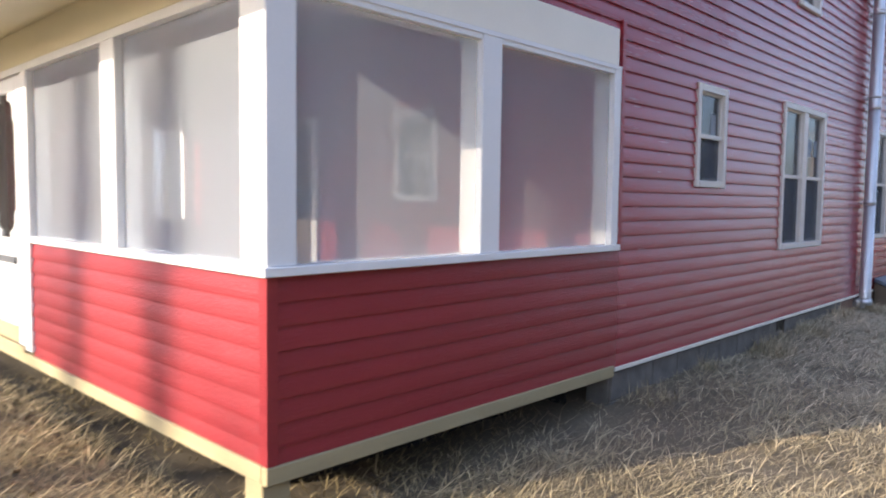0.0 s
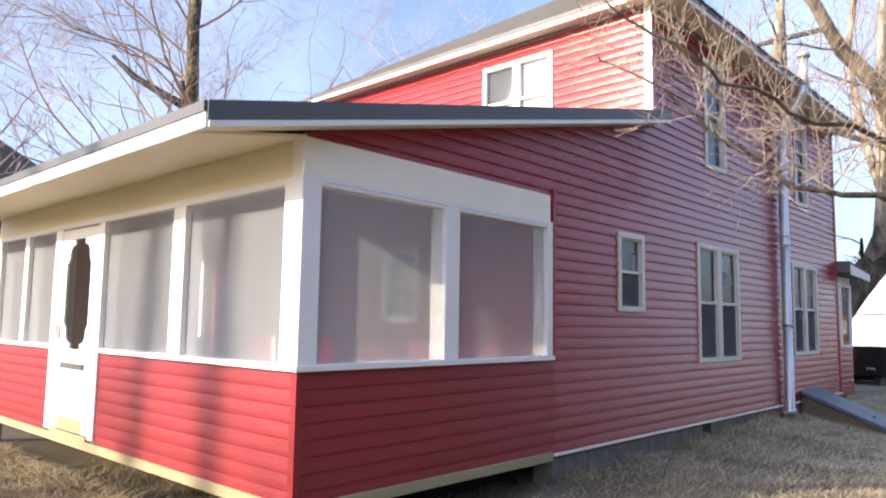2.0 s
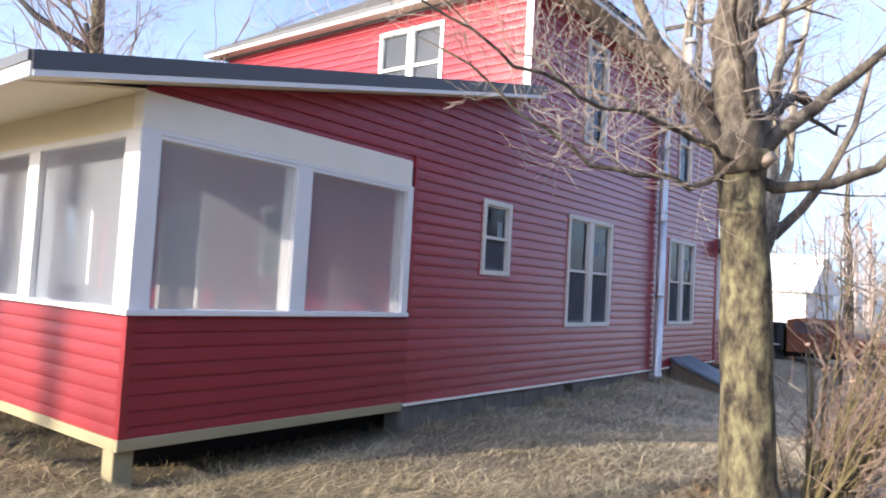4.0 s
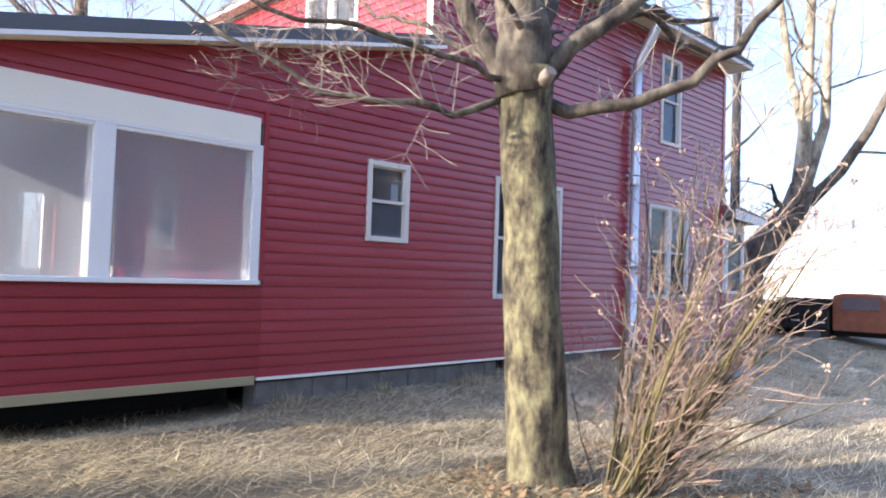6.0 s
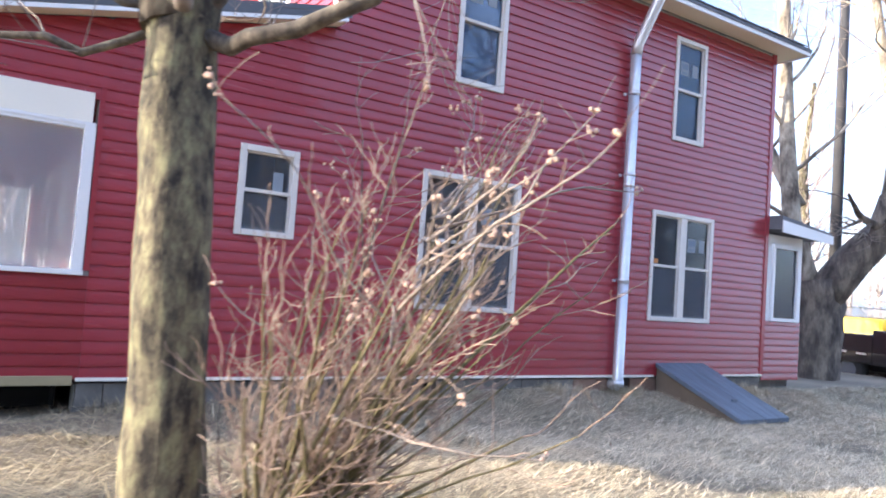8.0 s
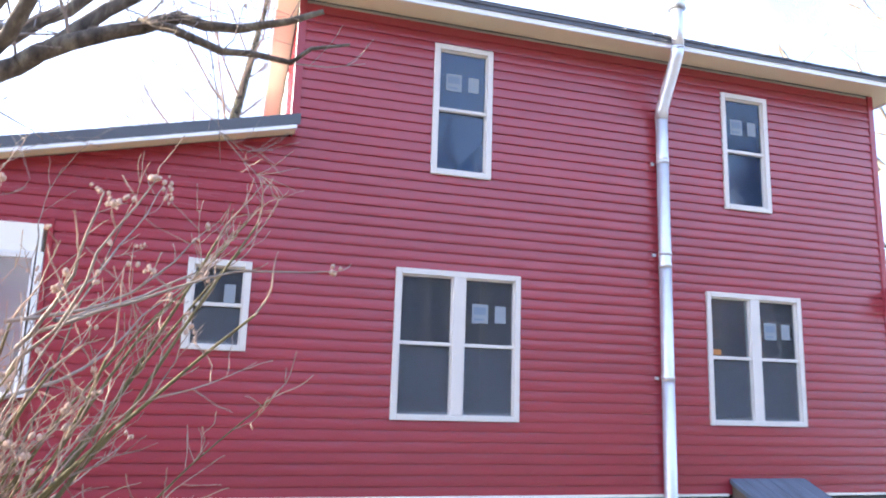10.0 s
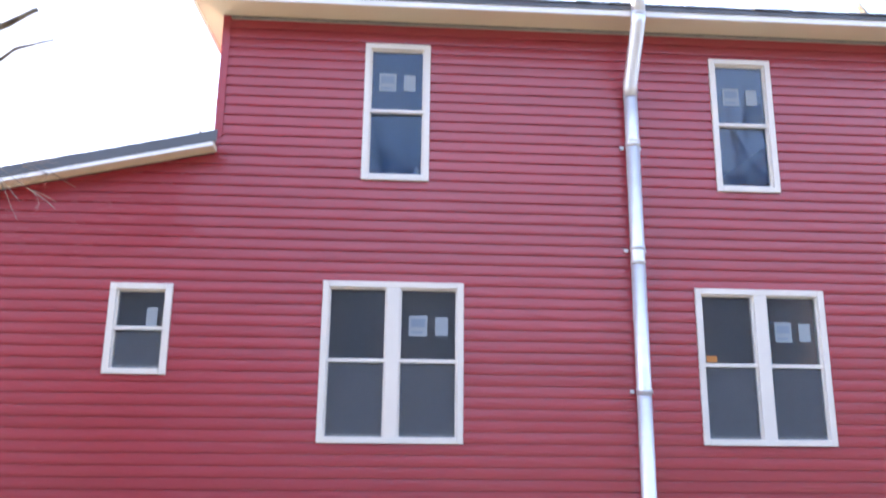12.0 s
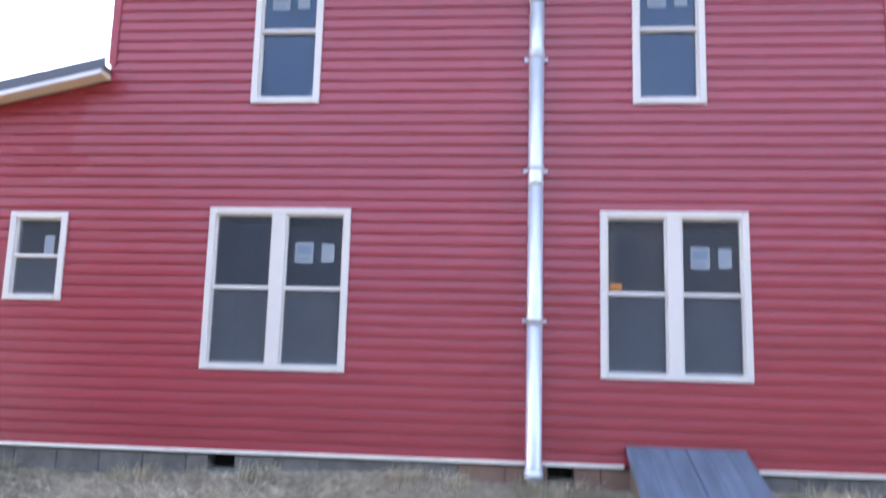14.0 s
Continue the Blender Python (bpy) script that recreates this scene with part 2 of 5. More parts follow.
# paler than the near twigs: haze of distance put into the colour
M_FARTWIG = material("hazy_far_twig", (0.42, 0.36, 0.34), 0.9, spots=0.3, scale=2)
M_STEM = material("olive_shrub_stem", (0.098, 0.082, 0.036), 0.85, spots=0.4, grain=0.25, scale=7, fine=50)
M_POD = material("dry_seed_pod", (0.37, 0.26, 0.20), 0.8, spots=0.3, grain=0.2, scale=30, fine=120)
M_SCREEN = mix_material("insect_screen", (0.68, 0.74, 0.82), 0.33)
M_DOORSCREEN = mix_material("dark_door_screen", (0.10, 0.10, 0.10), 0.45)
M_SASHSCREEN = mix_material("window_insect_screen", (0.28, 0.30, 0.34), 0.5)
M_GLASS = mix_material("window_glass", (0.38, 0.44, 0.53), 0.20, gloss=1.52, rough=0.03)
# upper panes: the blue of the reflected sky is put into the glass colour
M_SKYGLASS = mix_material("sky_blue_glass", (0.07, 0.16, 0.35), 0.42, gloss=1.52, rough=0.03)
M_PAPER = material("paper_sticker", (0.25, 0.28, 0.31), 0.7, spots=0.1, grain=0.05)
M_INK = material("grey_print", (0.17, 0.21, 0.27), 0.7)
M_ORANGE = material("orange_tag", (0.42, 0.17, 0.04), 0.6)
M_ROOM = material("room_plaster", (0.34, 0.33, 0.32), 0.9, spots=0.1)
# near-black for the sheets that stand in for shade
M_DARK = material("black_shade_sheet", (0.02, 0.02, 0.02), 0.95)
M_CREOSOTE = material("blackened_wood", (0.035, 0.034, 0.036), 0.85, spots=0.3, grain=0.2, scale=5, bump=0.3, stretch=(3, 3, 0.4))
M_DARKSIDE = material("dark_green_siding", (0.028, 0.032, 0.030), 0.7, spots=0.2, grain=0.1, scale=2)
M_BLACK = material("black_car_paint", (0.012, 0.012, 0.014), 0.25, coat=0.6, spots=0.2)
M_TYRE = material("tyre_rubber", (0.02, 0.02, 0.02), 0.85)
M_CHROME = material("bright_trim", (0.7, 0.7, 0.7), 0.3, metal=0.8)
M_RUST = material("rusty_brown_steel", (0.20, 0.07, 0.035), 0.8, spots=0.4)
M_BLUECAR = material("blue_car_paint", (0.10, 0.22, 0.42), 0.3, coat=0.5)
# horizon woods, with their haze mixed into the base colour
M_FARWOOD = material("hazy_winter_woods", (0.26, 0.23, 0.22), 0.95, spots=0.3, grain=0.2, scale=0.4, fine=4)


# ---------------------------------------------------------------- mesh helpers
def box(bm, x0, y0, z0, x1, y1, z1):
    v = [bm.verts.new(c) for c in ((x0, y0, z0), (x1, y0, z0), (x1, y1, z0), (x0, y1, z0), (x0, y0, z1), (x1, y0, z1), (x1, y1, z1), (x0, y1, z1))]
    for q in ((3, 2, 1, 0), (4, 5, 6, 7), (0, 1, 5, 4), (1, 2, 6, 5), (2, 3, 7, 6), (3, 0, 4, 7)):
        bm.faces.new([v[i] for i in q])


def prism(bm, loop, depth):
    """A closed solid: a loop of points pushed along a vector."""
    depth = Vector(depth)
    a = [bm.verts.new(c) for c in loop]
    b = [bm.verts.new(Vector(c) + depth) for c in loop]
    bm.faces.new(a)
    bm.faces.new(b[::-1])
    for i in range(len(a)):
        j = (i + 1) % len(a)
        bm.faces.new((a[j], a[i], b[i], b[j]))


def tube(bm, points, radii, sides=8, cap=True):
    """A round bar along points, with a radius at each."""
    pts = [Vector(p) for p in points]
    side, rings = Vector((1, 0, 0)), []
    for i, p in enumerate(pts):
        d = (pts[min(i + 1, len(pts) - 1)] - pts[max(i - 1, 0)])
        d = d.normalized() if d.length > 1e-9 else Vector((0, 0, 1))
        u = side - d * side.dot(d)
        if u.length < 0.1:
            u = Vector((0, 1, 0)) - d * d.y
        u.normalize()
        side, w = u, d.cross(u)
        rings.append([bm.verts.new(p + (u * math.cos(2 * math.pi * k / sides) + w * math.sin(2 * math.pi * k / sides)) * radii[i]) for k in range(sides)])
    for a, b in zip(rings, rings[1:]):
        for k in range(sides):
            f = bm.faces.new((a[k], a[(k + 1) % sides], b[(k + 1) % sides], b[k]))
            f.smooth = sides > 5
    if cap:
        bm.faces.new(rings[0][::-1])
        bm.faces.new(rings[-1])


def mesh_of(name, bm, mat, bevel=0.0):
    if bevel:
        bmesh.ops.bevel(bm, geom=list(bm.edges), offset=bevel, segments=1, affect="EDGES")
    bmesh.ops.recalc_face_normals(bm, faces=bm.faces)
    me = bpy.data.meshes.new(name)
    bm.to_mesh(me)
    bm.free()
    me.materials.append(mat)
    return me


def part(name, bm, mat, parent=None, label="", bevel=0.0):
    ob = new(name, mesh_of(name, bm, mat, bevel))
    ob.parent = parent
    return tagged(ob, label)


def boxes(*rows):
    bm = bmesh.new()
    for r in rows:
        box(bm, *r)
    return bm


def thing(name, place, label, category, group="", kind=""):
    ob = new(name)
    ob.location = place
    return tagged(ob, label, category, group, kind)


def structure(name, bm, mat, label, category, bevel=0.0):
    return tagged(new(name, mesh_of(name, bm, mat, bevel)), label, category, kind="structure")


def cut_rects(u0, z0, u1, z1, holes):
    """A rectangle less its holes, as rectangles."""
    zs = sorted({z0, z1, *(min(max(h[i], z0), z1) for h in holes for i in (1, 3))})
    out = []
    for a, b in zip(zs, zs[1:]):
        if b - a < 1e-4:
            continue
        mid, us, u = (a + b) / 2, [], u0
        for h in sorted(holes):
            if h[1] < mid < h[3]:
                if h[0] - u > 1e-4:
                    out.append((u, a, h[0], b))
                u = max(u, h[2])
        if u1 - u > 1e-4:
            out.append((u, a, u1, b))
    return out


COURSE = 0.1016


def siding(parent, at, u, n, z0, z1, u0, u1, holes=(), under=None, over=None, mat=None):
    """Lapped planks on a wall: at is the wall's origin, u the way along it, n its outward normal. under(u) gives a sloping
    upper limit, over(u) the lower limit, both straight lines; planks end on them. Each plank is an object of its own."""
    at, u, n = Vector(at), Vector(u), Vector(n)
    courses = math.ceil((z1 - z0) / COURSE - 0.05)
    for k in range(courses):
        c0, c1 = z0 + k * COURSE, min(z0 + (k + 1) * COURSE, z1)
        cuts = sorted({c0, c1, *(h[i] for h in holes for i in (1, 3) if c0 + 0.004 < h[i] < c1 - 0.004)})
        for a, b in zip(cuts, cuts[1:]):
            spans, s = [], u0
            for h in sorted(holes):
                if h[1] < (a + b) / 2 < h[3]:
                    spans.append((s, h[0]))
                    s = h[2]
            spans.append((s, u1))
            for s0, s1 in spans:
                if s1 - s0 < 0.004:
                    continue
                lo0 = lo1 = s0
                if under:
                    lo0, lo1 = max(s0, under(a)), max(s0, under(b))
                if s1 - max(lo0, lo1) < 0.004:
                    continue
                bm = bmesh.new()
                zz = [a] + [c0 + COURSE * f for f in (0.10, 0.3, 0.5, 0.7, 0.86) if a + 0.003 < c0 + COURSE * f < b - 0.003] + [b]
                proud = lambda z: float(np.interp((z - c0) / COURSE, (0, 0.1, 0.3, 0.5, 0.7, 0.86, 1.0), (0.0156, 0.0163, 0.0151, 0.0124, 0.0088, 0.0055, 0.0024)))
                lows = [max(s0, under(z)) if under else s0 for z in zz]
                face = [(q, proud(z), z) for q, z in zip(lows, zz)]
                rows = [(face[0][0], 0, a)] + face + [(face[-1][0], 0, b)]
                r0 = [bm.verts.new(at + u * q + n * p + Vector((0, 0, z))) for q, p, z in rows]
                r1 = [bm.verts.new(at + u * s1 + n * p + Vector((0, 0, z))) for q, p, z in rows]
                bm.faces.new(r0)
                bm.faces.new(r1[::-1])
                for i in range(len(r0)):
                    j = (i + 1) % len(r0)
                    bm.faces.new((r0[j], r0[i], r1[i], r1[j]))
                part("siding_plank", bm, mat or M_SIDING, parent)

# ---------------------------------------------------------------- ground
def ground_z(x, y):
    step = lambda v: min(max(v, 0.0), 1.0)
    z = 0.48 - 0.028 * min(max(x - 3, 0), 7) * step(-y / 1.2) - 0.016 * min(max(-y - 2, 0), 5)
    z += 0.09 * math.exp(-((x - 7.4) / 1.1) ** 2 - ((y - 0.1) / 0.7) ** 2) + 0.06 * math.exp(-((x - 10.6) / 0.9) ** 2 - (y / 0.7) ** 2)
    z += 0.05 * math.exp(-((x - 2.75) / 0.5) ** 2 - ((y + 3.1) / 0.5) ** 2)
    z -= 0.10 * step((2.9 - x) / 0.4) * step((x + 0.25) / 0.3) * step((y + 0.55) / 0.4)
    near = math.exp(-((x - 4) / 12) ** 2 - ((y + 2) / 9) ** 2)
    z += near * (0.035 * noise.noise((x * 0.9, y * 0.9, 3)) + 0.02 * noise.noise((x * 3, y * 3, 7)))
    return z * math.exp(-max(0, math.hypot(x - 5, y) - 25) / 60)


def axis_steps(lo, hi, fine, reach):
    a, out = lo, []
    while a < hi:
        out.append(a)
        a += fine
    left, right, step = [], [], fine
    p, q = lo, out[-1]
    while q < reach:
        step *= 1.35
        p, q = p - step, q + step
        left.append(p)
        right.append(q)
    return left[::-1] + out + right


gx, gy = axis_steps(-6, 20, 0.2, 1500), axis_steps(-9, 2, 0.2, 1500)
verts = [(x, y, ground_z(x, y)) for y in gy for x in gx]
w = len(gx)
faces = [(j * w + i, j * w + i + 1, (j + 1) * w + i + 1, (j + 1) * w + i) for j in range(len(gy) - 1) for i in range(w - 1)]
gm = bpy.data.meshes.new("ground")
gm.from_pydata(verts, [], faces)
gm.materials.append(M_EARTH)
for f in gm.polygons:
    f.use_smooth = True
tagged(new("ground", gm), "bare winter lawn of matted dry straw-coloured grass", "lawn", kind="structure")

# ---------------------------------------------------------------- main plan
HX0, HX1, HY1 = 4.69, 11.80, 6.0     # two-storey block
HZ0, HZ1 = 0.70, 5.50
PX1, PY1 = 2.70, 6.0                 # porch depth and length
SILL, HEAD = 1.56, 2.72
SLOPE = 0.222
T = 0.14


def under_roof(x):
    return 3.015 + SLOPE * x


WIN = {  # windows on the long wall: x0, z0, x1, z1
    "small": (3.866, 1.975, 4.422, 2.792),
    "first": (5.775, 1.402, 7.075, 2.852),
    "second": (9.270, 1.412, 10.522, 2.852),
    "upper_first": (6.083, 3.835, 6.729, 5.258),
    "upper_second": (9.565, 3.818, 10.201, 5.230),
}
holes = [WIN[k] for k in WIN]

# long wall of the house, with its lean-to part, cut for the windows
bm = bmesh.new()
for a in cut_rects(HX0, HZ0, HX1, HZ1, holes):
    box(bm, a[0], 0.0, a[1], a[2], T, a[3])
for a in cut_rects(PX1, HZ0, HX0, under_roof(PX1) - 0.02, holes):
    box(bm, a[0], 0.0, a[1], a[2], T, a[3])
prism(bm, [(PX1, 0, under_roof(PX1) - 0.02), (HX0, 0, under_roof(PX1) - 0.02), (HX0, 0, under_roof(HX0) - 0.02)], (0, T, 0))
wall_south = structure("wall_south", bm, M_ROOM, "red vinyl lap siding on the long shaded house wall", "wall")

bm = bmesh.new()
fwin = (1.32, 4.2, 2.46, 5.28)
for a in cut_rects(0, 3.9, HY1, HZ1, [fwin]):
    box(bm, HX0, a[0] + (T if a[0] == 0 else 0), a[1], HX0 + T, a[2], a[3])
box(bm, HX0, T, HZ0, HX0 + T, HY1, 3.9)
wall_west = structure("wall_west", bm, M_ROOM, "sunlit red vinyl siding of the upper front wall", "wall")
bm = boxes((HX0 + T, HY1 - T, HZ0, HX1, HY1, HZ1))
structure("wall_north", bm, M_SIDING, "plain red rear wall of the house", "wall")
bm = boxes((HX1 - T, T, HZ0, HX1, HY1 - T, HZ1))
structure("wall_east", bm, M_SIDING, "plain red end wall of the house", "wall")
structure("floor", boxes((PX1, T, HZ0, HX1 - T, HY1 - T, HZ0 + 0.1), (HX0 + T, T, 3.25, HX1 - T, HY1 - T, 3.4)), M_WOOD_OLD, "dark wooden floors inside the house", "floor")
structure("ceiling", boxes((HX0 + T, T, HZ1 - 0.06, HX1 - T, HY1 - T, HZ1)), M_ROOM, "plain upper ceiling inside the house", "ceiling")
# last box: unseen wall added to keep porch sunlight from the small window
structure("partition", boxes((7.75, T, HZ0 + 0.1, 7.85, HY1 - T, 3.25), (7.75, T, 3.4, 7.85, HY1 - T, HZ1 - 0.06), (HX0 + T, 3.2, HZ0 + 0.1, 7.75, 3.3, 3.25), (7.85, 3.2, HZ0 + 0.1, HX1 - T, 3.3, 3.25), (2.81, 1.4, HZ0 + 0.1, HX0 - 0.01, 1.48, 3.4)), M_ROOM, "plain grey partition walls inside the rooms, one added to block light", "wall")

# roof of the two-storey block: a hip
E0, E1, F0, F1 = HX0 - 0.25, HX1 + 0.34, -0.36, HY1 + 0.36
EZ = 5.575
half = (F1 - F0) / 2
rz = EZ + 0.62 * half
bm = bmesh.new()
lower = [bm.verts.new(c) for c in ((E0, F0, EZ - 0.03), (E1, F0, EZ - 0.03), (E1, F1, EZ - 0.03), (E0, F1, EZ - 0.03))]
upper = [bm.verts.new(c) for c in ((E0, F0, EZ), (E1, F0, EZ), (E1, F1, EZ), (E0, F1, EZ))]
r0, r1 = bm.verts.new((E0 + half, F0 + half, rz)), bm.verts.new((E1 - half, F0 + half, rz))
bm.faces.new(lower[::-1])
for i in range(4):
    bm.faces.new((lower[i], lower[(i + 1) % 4], upper[(i + 1) % 4], upper[i]))
bm.faces.new((upper[0], upper[1], r1, r0))
bm.faces.new((upper[1], upper[2], r1))
bm.faces.new((upper[2], upper[3], r0, r1))
bm.faces.new((upper[3], upper[0], r0))
roof = structure("roof", bm, M_SHINGLE, "dark grey shingled hip roof with white fascia", "roof")
bm = bmesh.new()
for k in range(1, 22):   # raised shingle courses on the front and long slopes
    s = k * half / 22
    z = EZ + 0.62 * s
    q = 0.018
    prism(bm, [(E0 + s, F0 + s, z), (E0 + s, F1 - s, z), (E0 + s - 0.012, F1 - s, z + q), (E0 + s - 0.012, F0 + s, z + q)], (0.03, 0, 0.002))
    prism(bm, [(E0 + s, F0 + s, z), (E1 - s, F0 + s, z), (E1 - s, F0 + s - 0.012, z + q), (E0 + s, F0 + s - 0.012, z + q)], (0, 0.03, 0.002))
tagged(part("shingle_courses", bm, M_SHINGLE, roof), kind="stuff")
bm = bmesh.new()
tab_rng = random.Random(4)
x = E0
while x < E1 - 0.1:   # ragged lower edge of the first shingle course
    w = tab_rng.uniform(0.10, 0.19)
    dz, dy = tab_rng.uniform(0.0, 0.008), tab_rng.uniform(0.0, 0.012)
    prism(bm, [(x, F0 - 0.022 - dy, EZ + 0.007), (x, F0 + 0.12, EZ + 0.088), (x, F0 + 0.12, EZ + 0.104), (x, F0 - 0.022 - dy, EZ + 0.019 + dz)], (w - 0.012, 0, 0))
    x += w
tagged(part("eave_tabs", bm, M_SHINGLE, roof), kind="stuff")
b = 0.022
part("fascia", boxes((E0 + b, F0, EZ - 0.10, E1 - b, F0 + b, EZ - 0.034)), M_WHITE, roof, "white fascia board", 0.003)
part("fascia", boxes((E0, F0, EZ - 0.10, E0 + b, F1, EZ - 0.034)), M_WHITE, roof, "white fascia board", 0.003)
part("fascia", boxes((E1 - b, F0, EZ - 0.10, E1, F1, EZ - 0.034)), M_WHITE, roof, "white fascia board", 0.003)
part("drip_edge", boxes((E0 - 0.012, F0 - 0.012, EZ - 0.042, E1 + 0.012, F0 - 0.002, EZ + 0.006)), M_ROOFEDGE, roof, "dark metal drip edge")
part("drip_edge", boxes((E0 - 0.012, F0, EZ - 0.042, E0 - 0.002, F1, EZ + 0.006)), M_ROOFEDGE, roof, "dark metal drip edge")
part("soffit", boxes((E0 + b, F0 + b, EZ - 0.075, E1 - b, -0.022, EZ - 0.065)), M_SOFFIT, roof, "beige soffit panel")
part("soffit", boxes((E0 + b, -0.022, EZ - 0.075, HX0 - 0.022, F1, EZ - 0.065)), M_SOFFIT, roof, "beige soffit panel")
part("soffit", boxes((HX1 + 0.022, -0.022, EZ - 0.075, E1 - b, F1, EZ - 0.065)), M_SOFFIT, roof, "beige soffit panel")

# corner posts and starter strips
trim = structure("trim", boxes((2.72, -0.026, 0.684, 9.46, 0.0, 0.712), (10.46, -0.026, 0.684, HX1, 0.0, 0.712)), M_HEADER, "thin cream starter strip under the siding", "trim", 0.002)
part("corner_board", boxes((HX0 - 0.02, -0.02, under_roof(HX0) + 0.18, HX0 - 0.001, 0.075, HZ1)), M_WHITE, trim, "white corner board")
part("corner_board", boxes((HX0 - 0.02, -0.0225, 4.22, HX0 + 0.055, -0.0205, HZ1)), M_SIDING, trim, "red corner board")
part("corner_board", boxes((HX1 - 0.06, -0.024, HZ0, HX1 + 0.02, 0.0, HZ1)), M_SIDING, trim, "red corner board")
part("corner_board", boxes((PX1 + 0.002, -0.028, SILL, PX1 + 0.045, 0.0, HEAD + 0.33)), M_SIDING, trim, "red channel strip")


# ---------------------------------------------------------------- windows
def sash_window(name, rect, label, pairs, stickers=True, tag=False, upper=False):
    """Almond double-hung window set in the long wall, with one or two pairs of sashes."""
    x0, z0, x1, z1 = rect
    cx, cz = (x0 + x1) / 2, (z0 + z1) / 2
    win = thing(name, (cx, 0, z0), label, "window", kind="structure")
    f, out = 0.058, -0.032
    loc = lambda rows: boxes(*[(r[0] - cx, r[1], r[2] - z0, r[3] - cx, r[4], r[5] - z0) for r in rows])
    part("window_frame", loc([(x0, out, z0, x0 + f, 0.08, z1)]), M_CREAM, win, bevel=0.004)
    part("window_frame", loc([(x1 - f, out, z0, x1, 0.08, z1)]), M_CREAM, win, bevel=0.004)
    part("window_frame", loc([(x0 + f, out, z1 - f, x1 - f, 0.08, z1)]), M_CREAM, win, bevel=0.004)
    part("window_sill", loc([(x0 + f, out - 0.006, z0, x1 - f, 0.08, z0 + f * 0.9)]), M_CREAM, win, bevel=0.004)
    spans = [(x0 + f, x1 - f)]
    if pairs == 2:
        part("mullion", loc([(cx - 0.062, out + 0.002, z0 + f * 0.9, cx + 0.062, 0.08, z1 - f)]), M_CREAM, win, bevel=0.004)
        spans = [(x0 + f, cx - 0.062), (cx + 0.062, x1 - f)]
    for i, (a, c) in enumerate(spans):
        lo, hi, r = z0 + f * 0.9, z1 - f, 0.016
        part("meeting_rail", loc([(a, -0.012, cz - 0.016, c, 0.05, cz + 0.018)]), M_CREAM, win, bevel=0.003)
        part("sash_frame", loc([(a, 0.0, cz + 0.018, a + r, 0.05, hi), (c - r, 0.0, cz + 0.018, c, 0.05, hi), (a + r, 0.0, hi - r, c - r, 0.05, hi)]), M_CREAM, win)
        part("sash_frame", loc([(a, 0.012, lo, a + r, 0.06, cz - 0.016), (c - r, 0.012, lo, c, 0.06, cz - 0.016), (a + r, 0.012, lo, c - r, 0.06, lo + r * 1.6)]), M_CREAM, win)
        for zz0, zz1, yy in ((cz + 0.018, hi - r, 0.018), (lo + r * 1.6, cz - 0.016, 0.034)):
            p = part("pane", loc([(a + r, yy, zz0, c - r, yy + 0.004, zz1)]), M_SKYGLASS if upper else M_GLASS, win, "dark reflecting pane")
            p.visible_shadow = False
        if not upper:
            part("insect_screen", loc([(a + r, 0.008, lo + 0.004, c - r, 0.010, cz - 0.018)]), M_SASHSCREEN, win, "grey half screen")
        if stickers and i == len(spans) - 1:
            wd = c - a
            top = hi - 0.16 * (hi - lo) - 0.035
            s = None if pairs == 1 and z1 < 3 else part("sticker", loc([(a + wd * 0.16, 0.0145, top - 0.19, a + wd * 0.48, 0.0165, top)]), M_PAPER, win, "white paper sticker with grey print")
            if s:
                part("print", loc([(a + wd * 0.20, 0.0125, top - 0.105, a + wd * 0.44, 0.0142, top - 0.03), (a + wd * 0.20, 0.0125, top - 0.165, a + wd * 0.40, 0.0142, top - 0.145)]), M_INK, s)
            part("sticker", loc([(a + wd * 0.62, 0.0145, top - 0.18, a + wd * 0.84, 0.0165, top - 0.01)]), M_PAPER, win, "narrow white paper sticker")
        if tag and i == 0:
            part("tag", loc([(a + 0.03, 0.0105, cz + 0.03, a + 0.13, 0.0135, cz + 0.09)]), M_ORANGE, win, "small orange tag")
    return win


sash_window("window_1", WIN["small"], "small almond-framed double-hung window beside the porch", 1)
sash_window("window_2", WIN["first"], "twin almond-framed double-hung window with paper stickers", 2)
sash_window("window_3", WIN["second"], "twin almond-framed window with stickers and orange tag", 2, tag=True)
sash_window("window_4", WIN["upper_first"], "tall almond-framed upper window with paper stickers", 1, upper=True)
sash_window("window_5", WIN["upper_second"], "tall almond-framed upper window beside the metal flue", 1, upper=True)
# bottle behind the upper window
bt = bmesh.new()
tube(bt, [(0, 0, 0), (0, 0, 0.09), (0, 0, 0.12), (0, 0, 0.15)], [0.03, 0.03, 0.012, 0.012], 10)
bottle = part("bottle", bt, M_WHITE)
tagged(bottle, "small white bottle standing on the inner window sill", "bottle")
part("shelf_sill", boxes((6.13, 0.081, 3.86, 6.68, 0.16, 3.885)), M_CREAM, bpy.data.objects["window_4"])
bpy.data.objects["shelf_sill"].location = (-(6.083 + 6.729) / 2, 0, -3.835)
bottle.location = (6.61, 0.12, 3.885)

# window of the upper front wall
fw = thing("window_6", (HX0, (fwin[0] + fwin[2]) / 2, fwin[1]), "sunlit white twin window in the upper front wall", "window", kind="structure")
cy = (fwin[0] + fwin[2]) / 2
fl = lambda rows: boxes(*[(r[0] - HX0, r[1] - cy, r[2] - fwin[1], r[3] - HX0, r[4] - cy, r[5] - fwin[1]) for r in rows])
y0, z0, y1, z1 = fwin
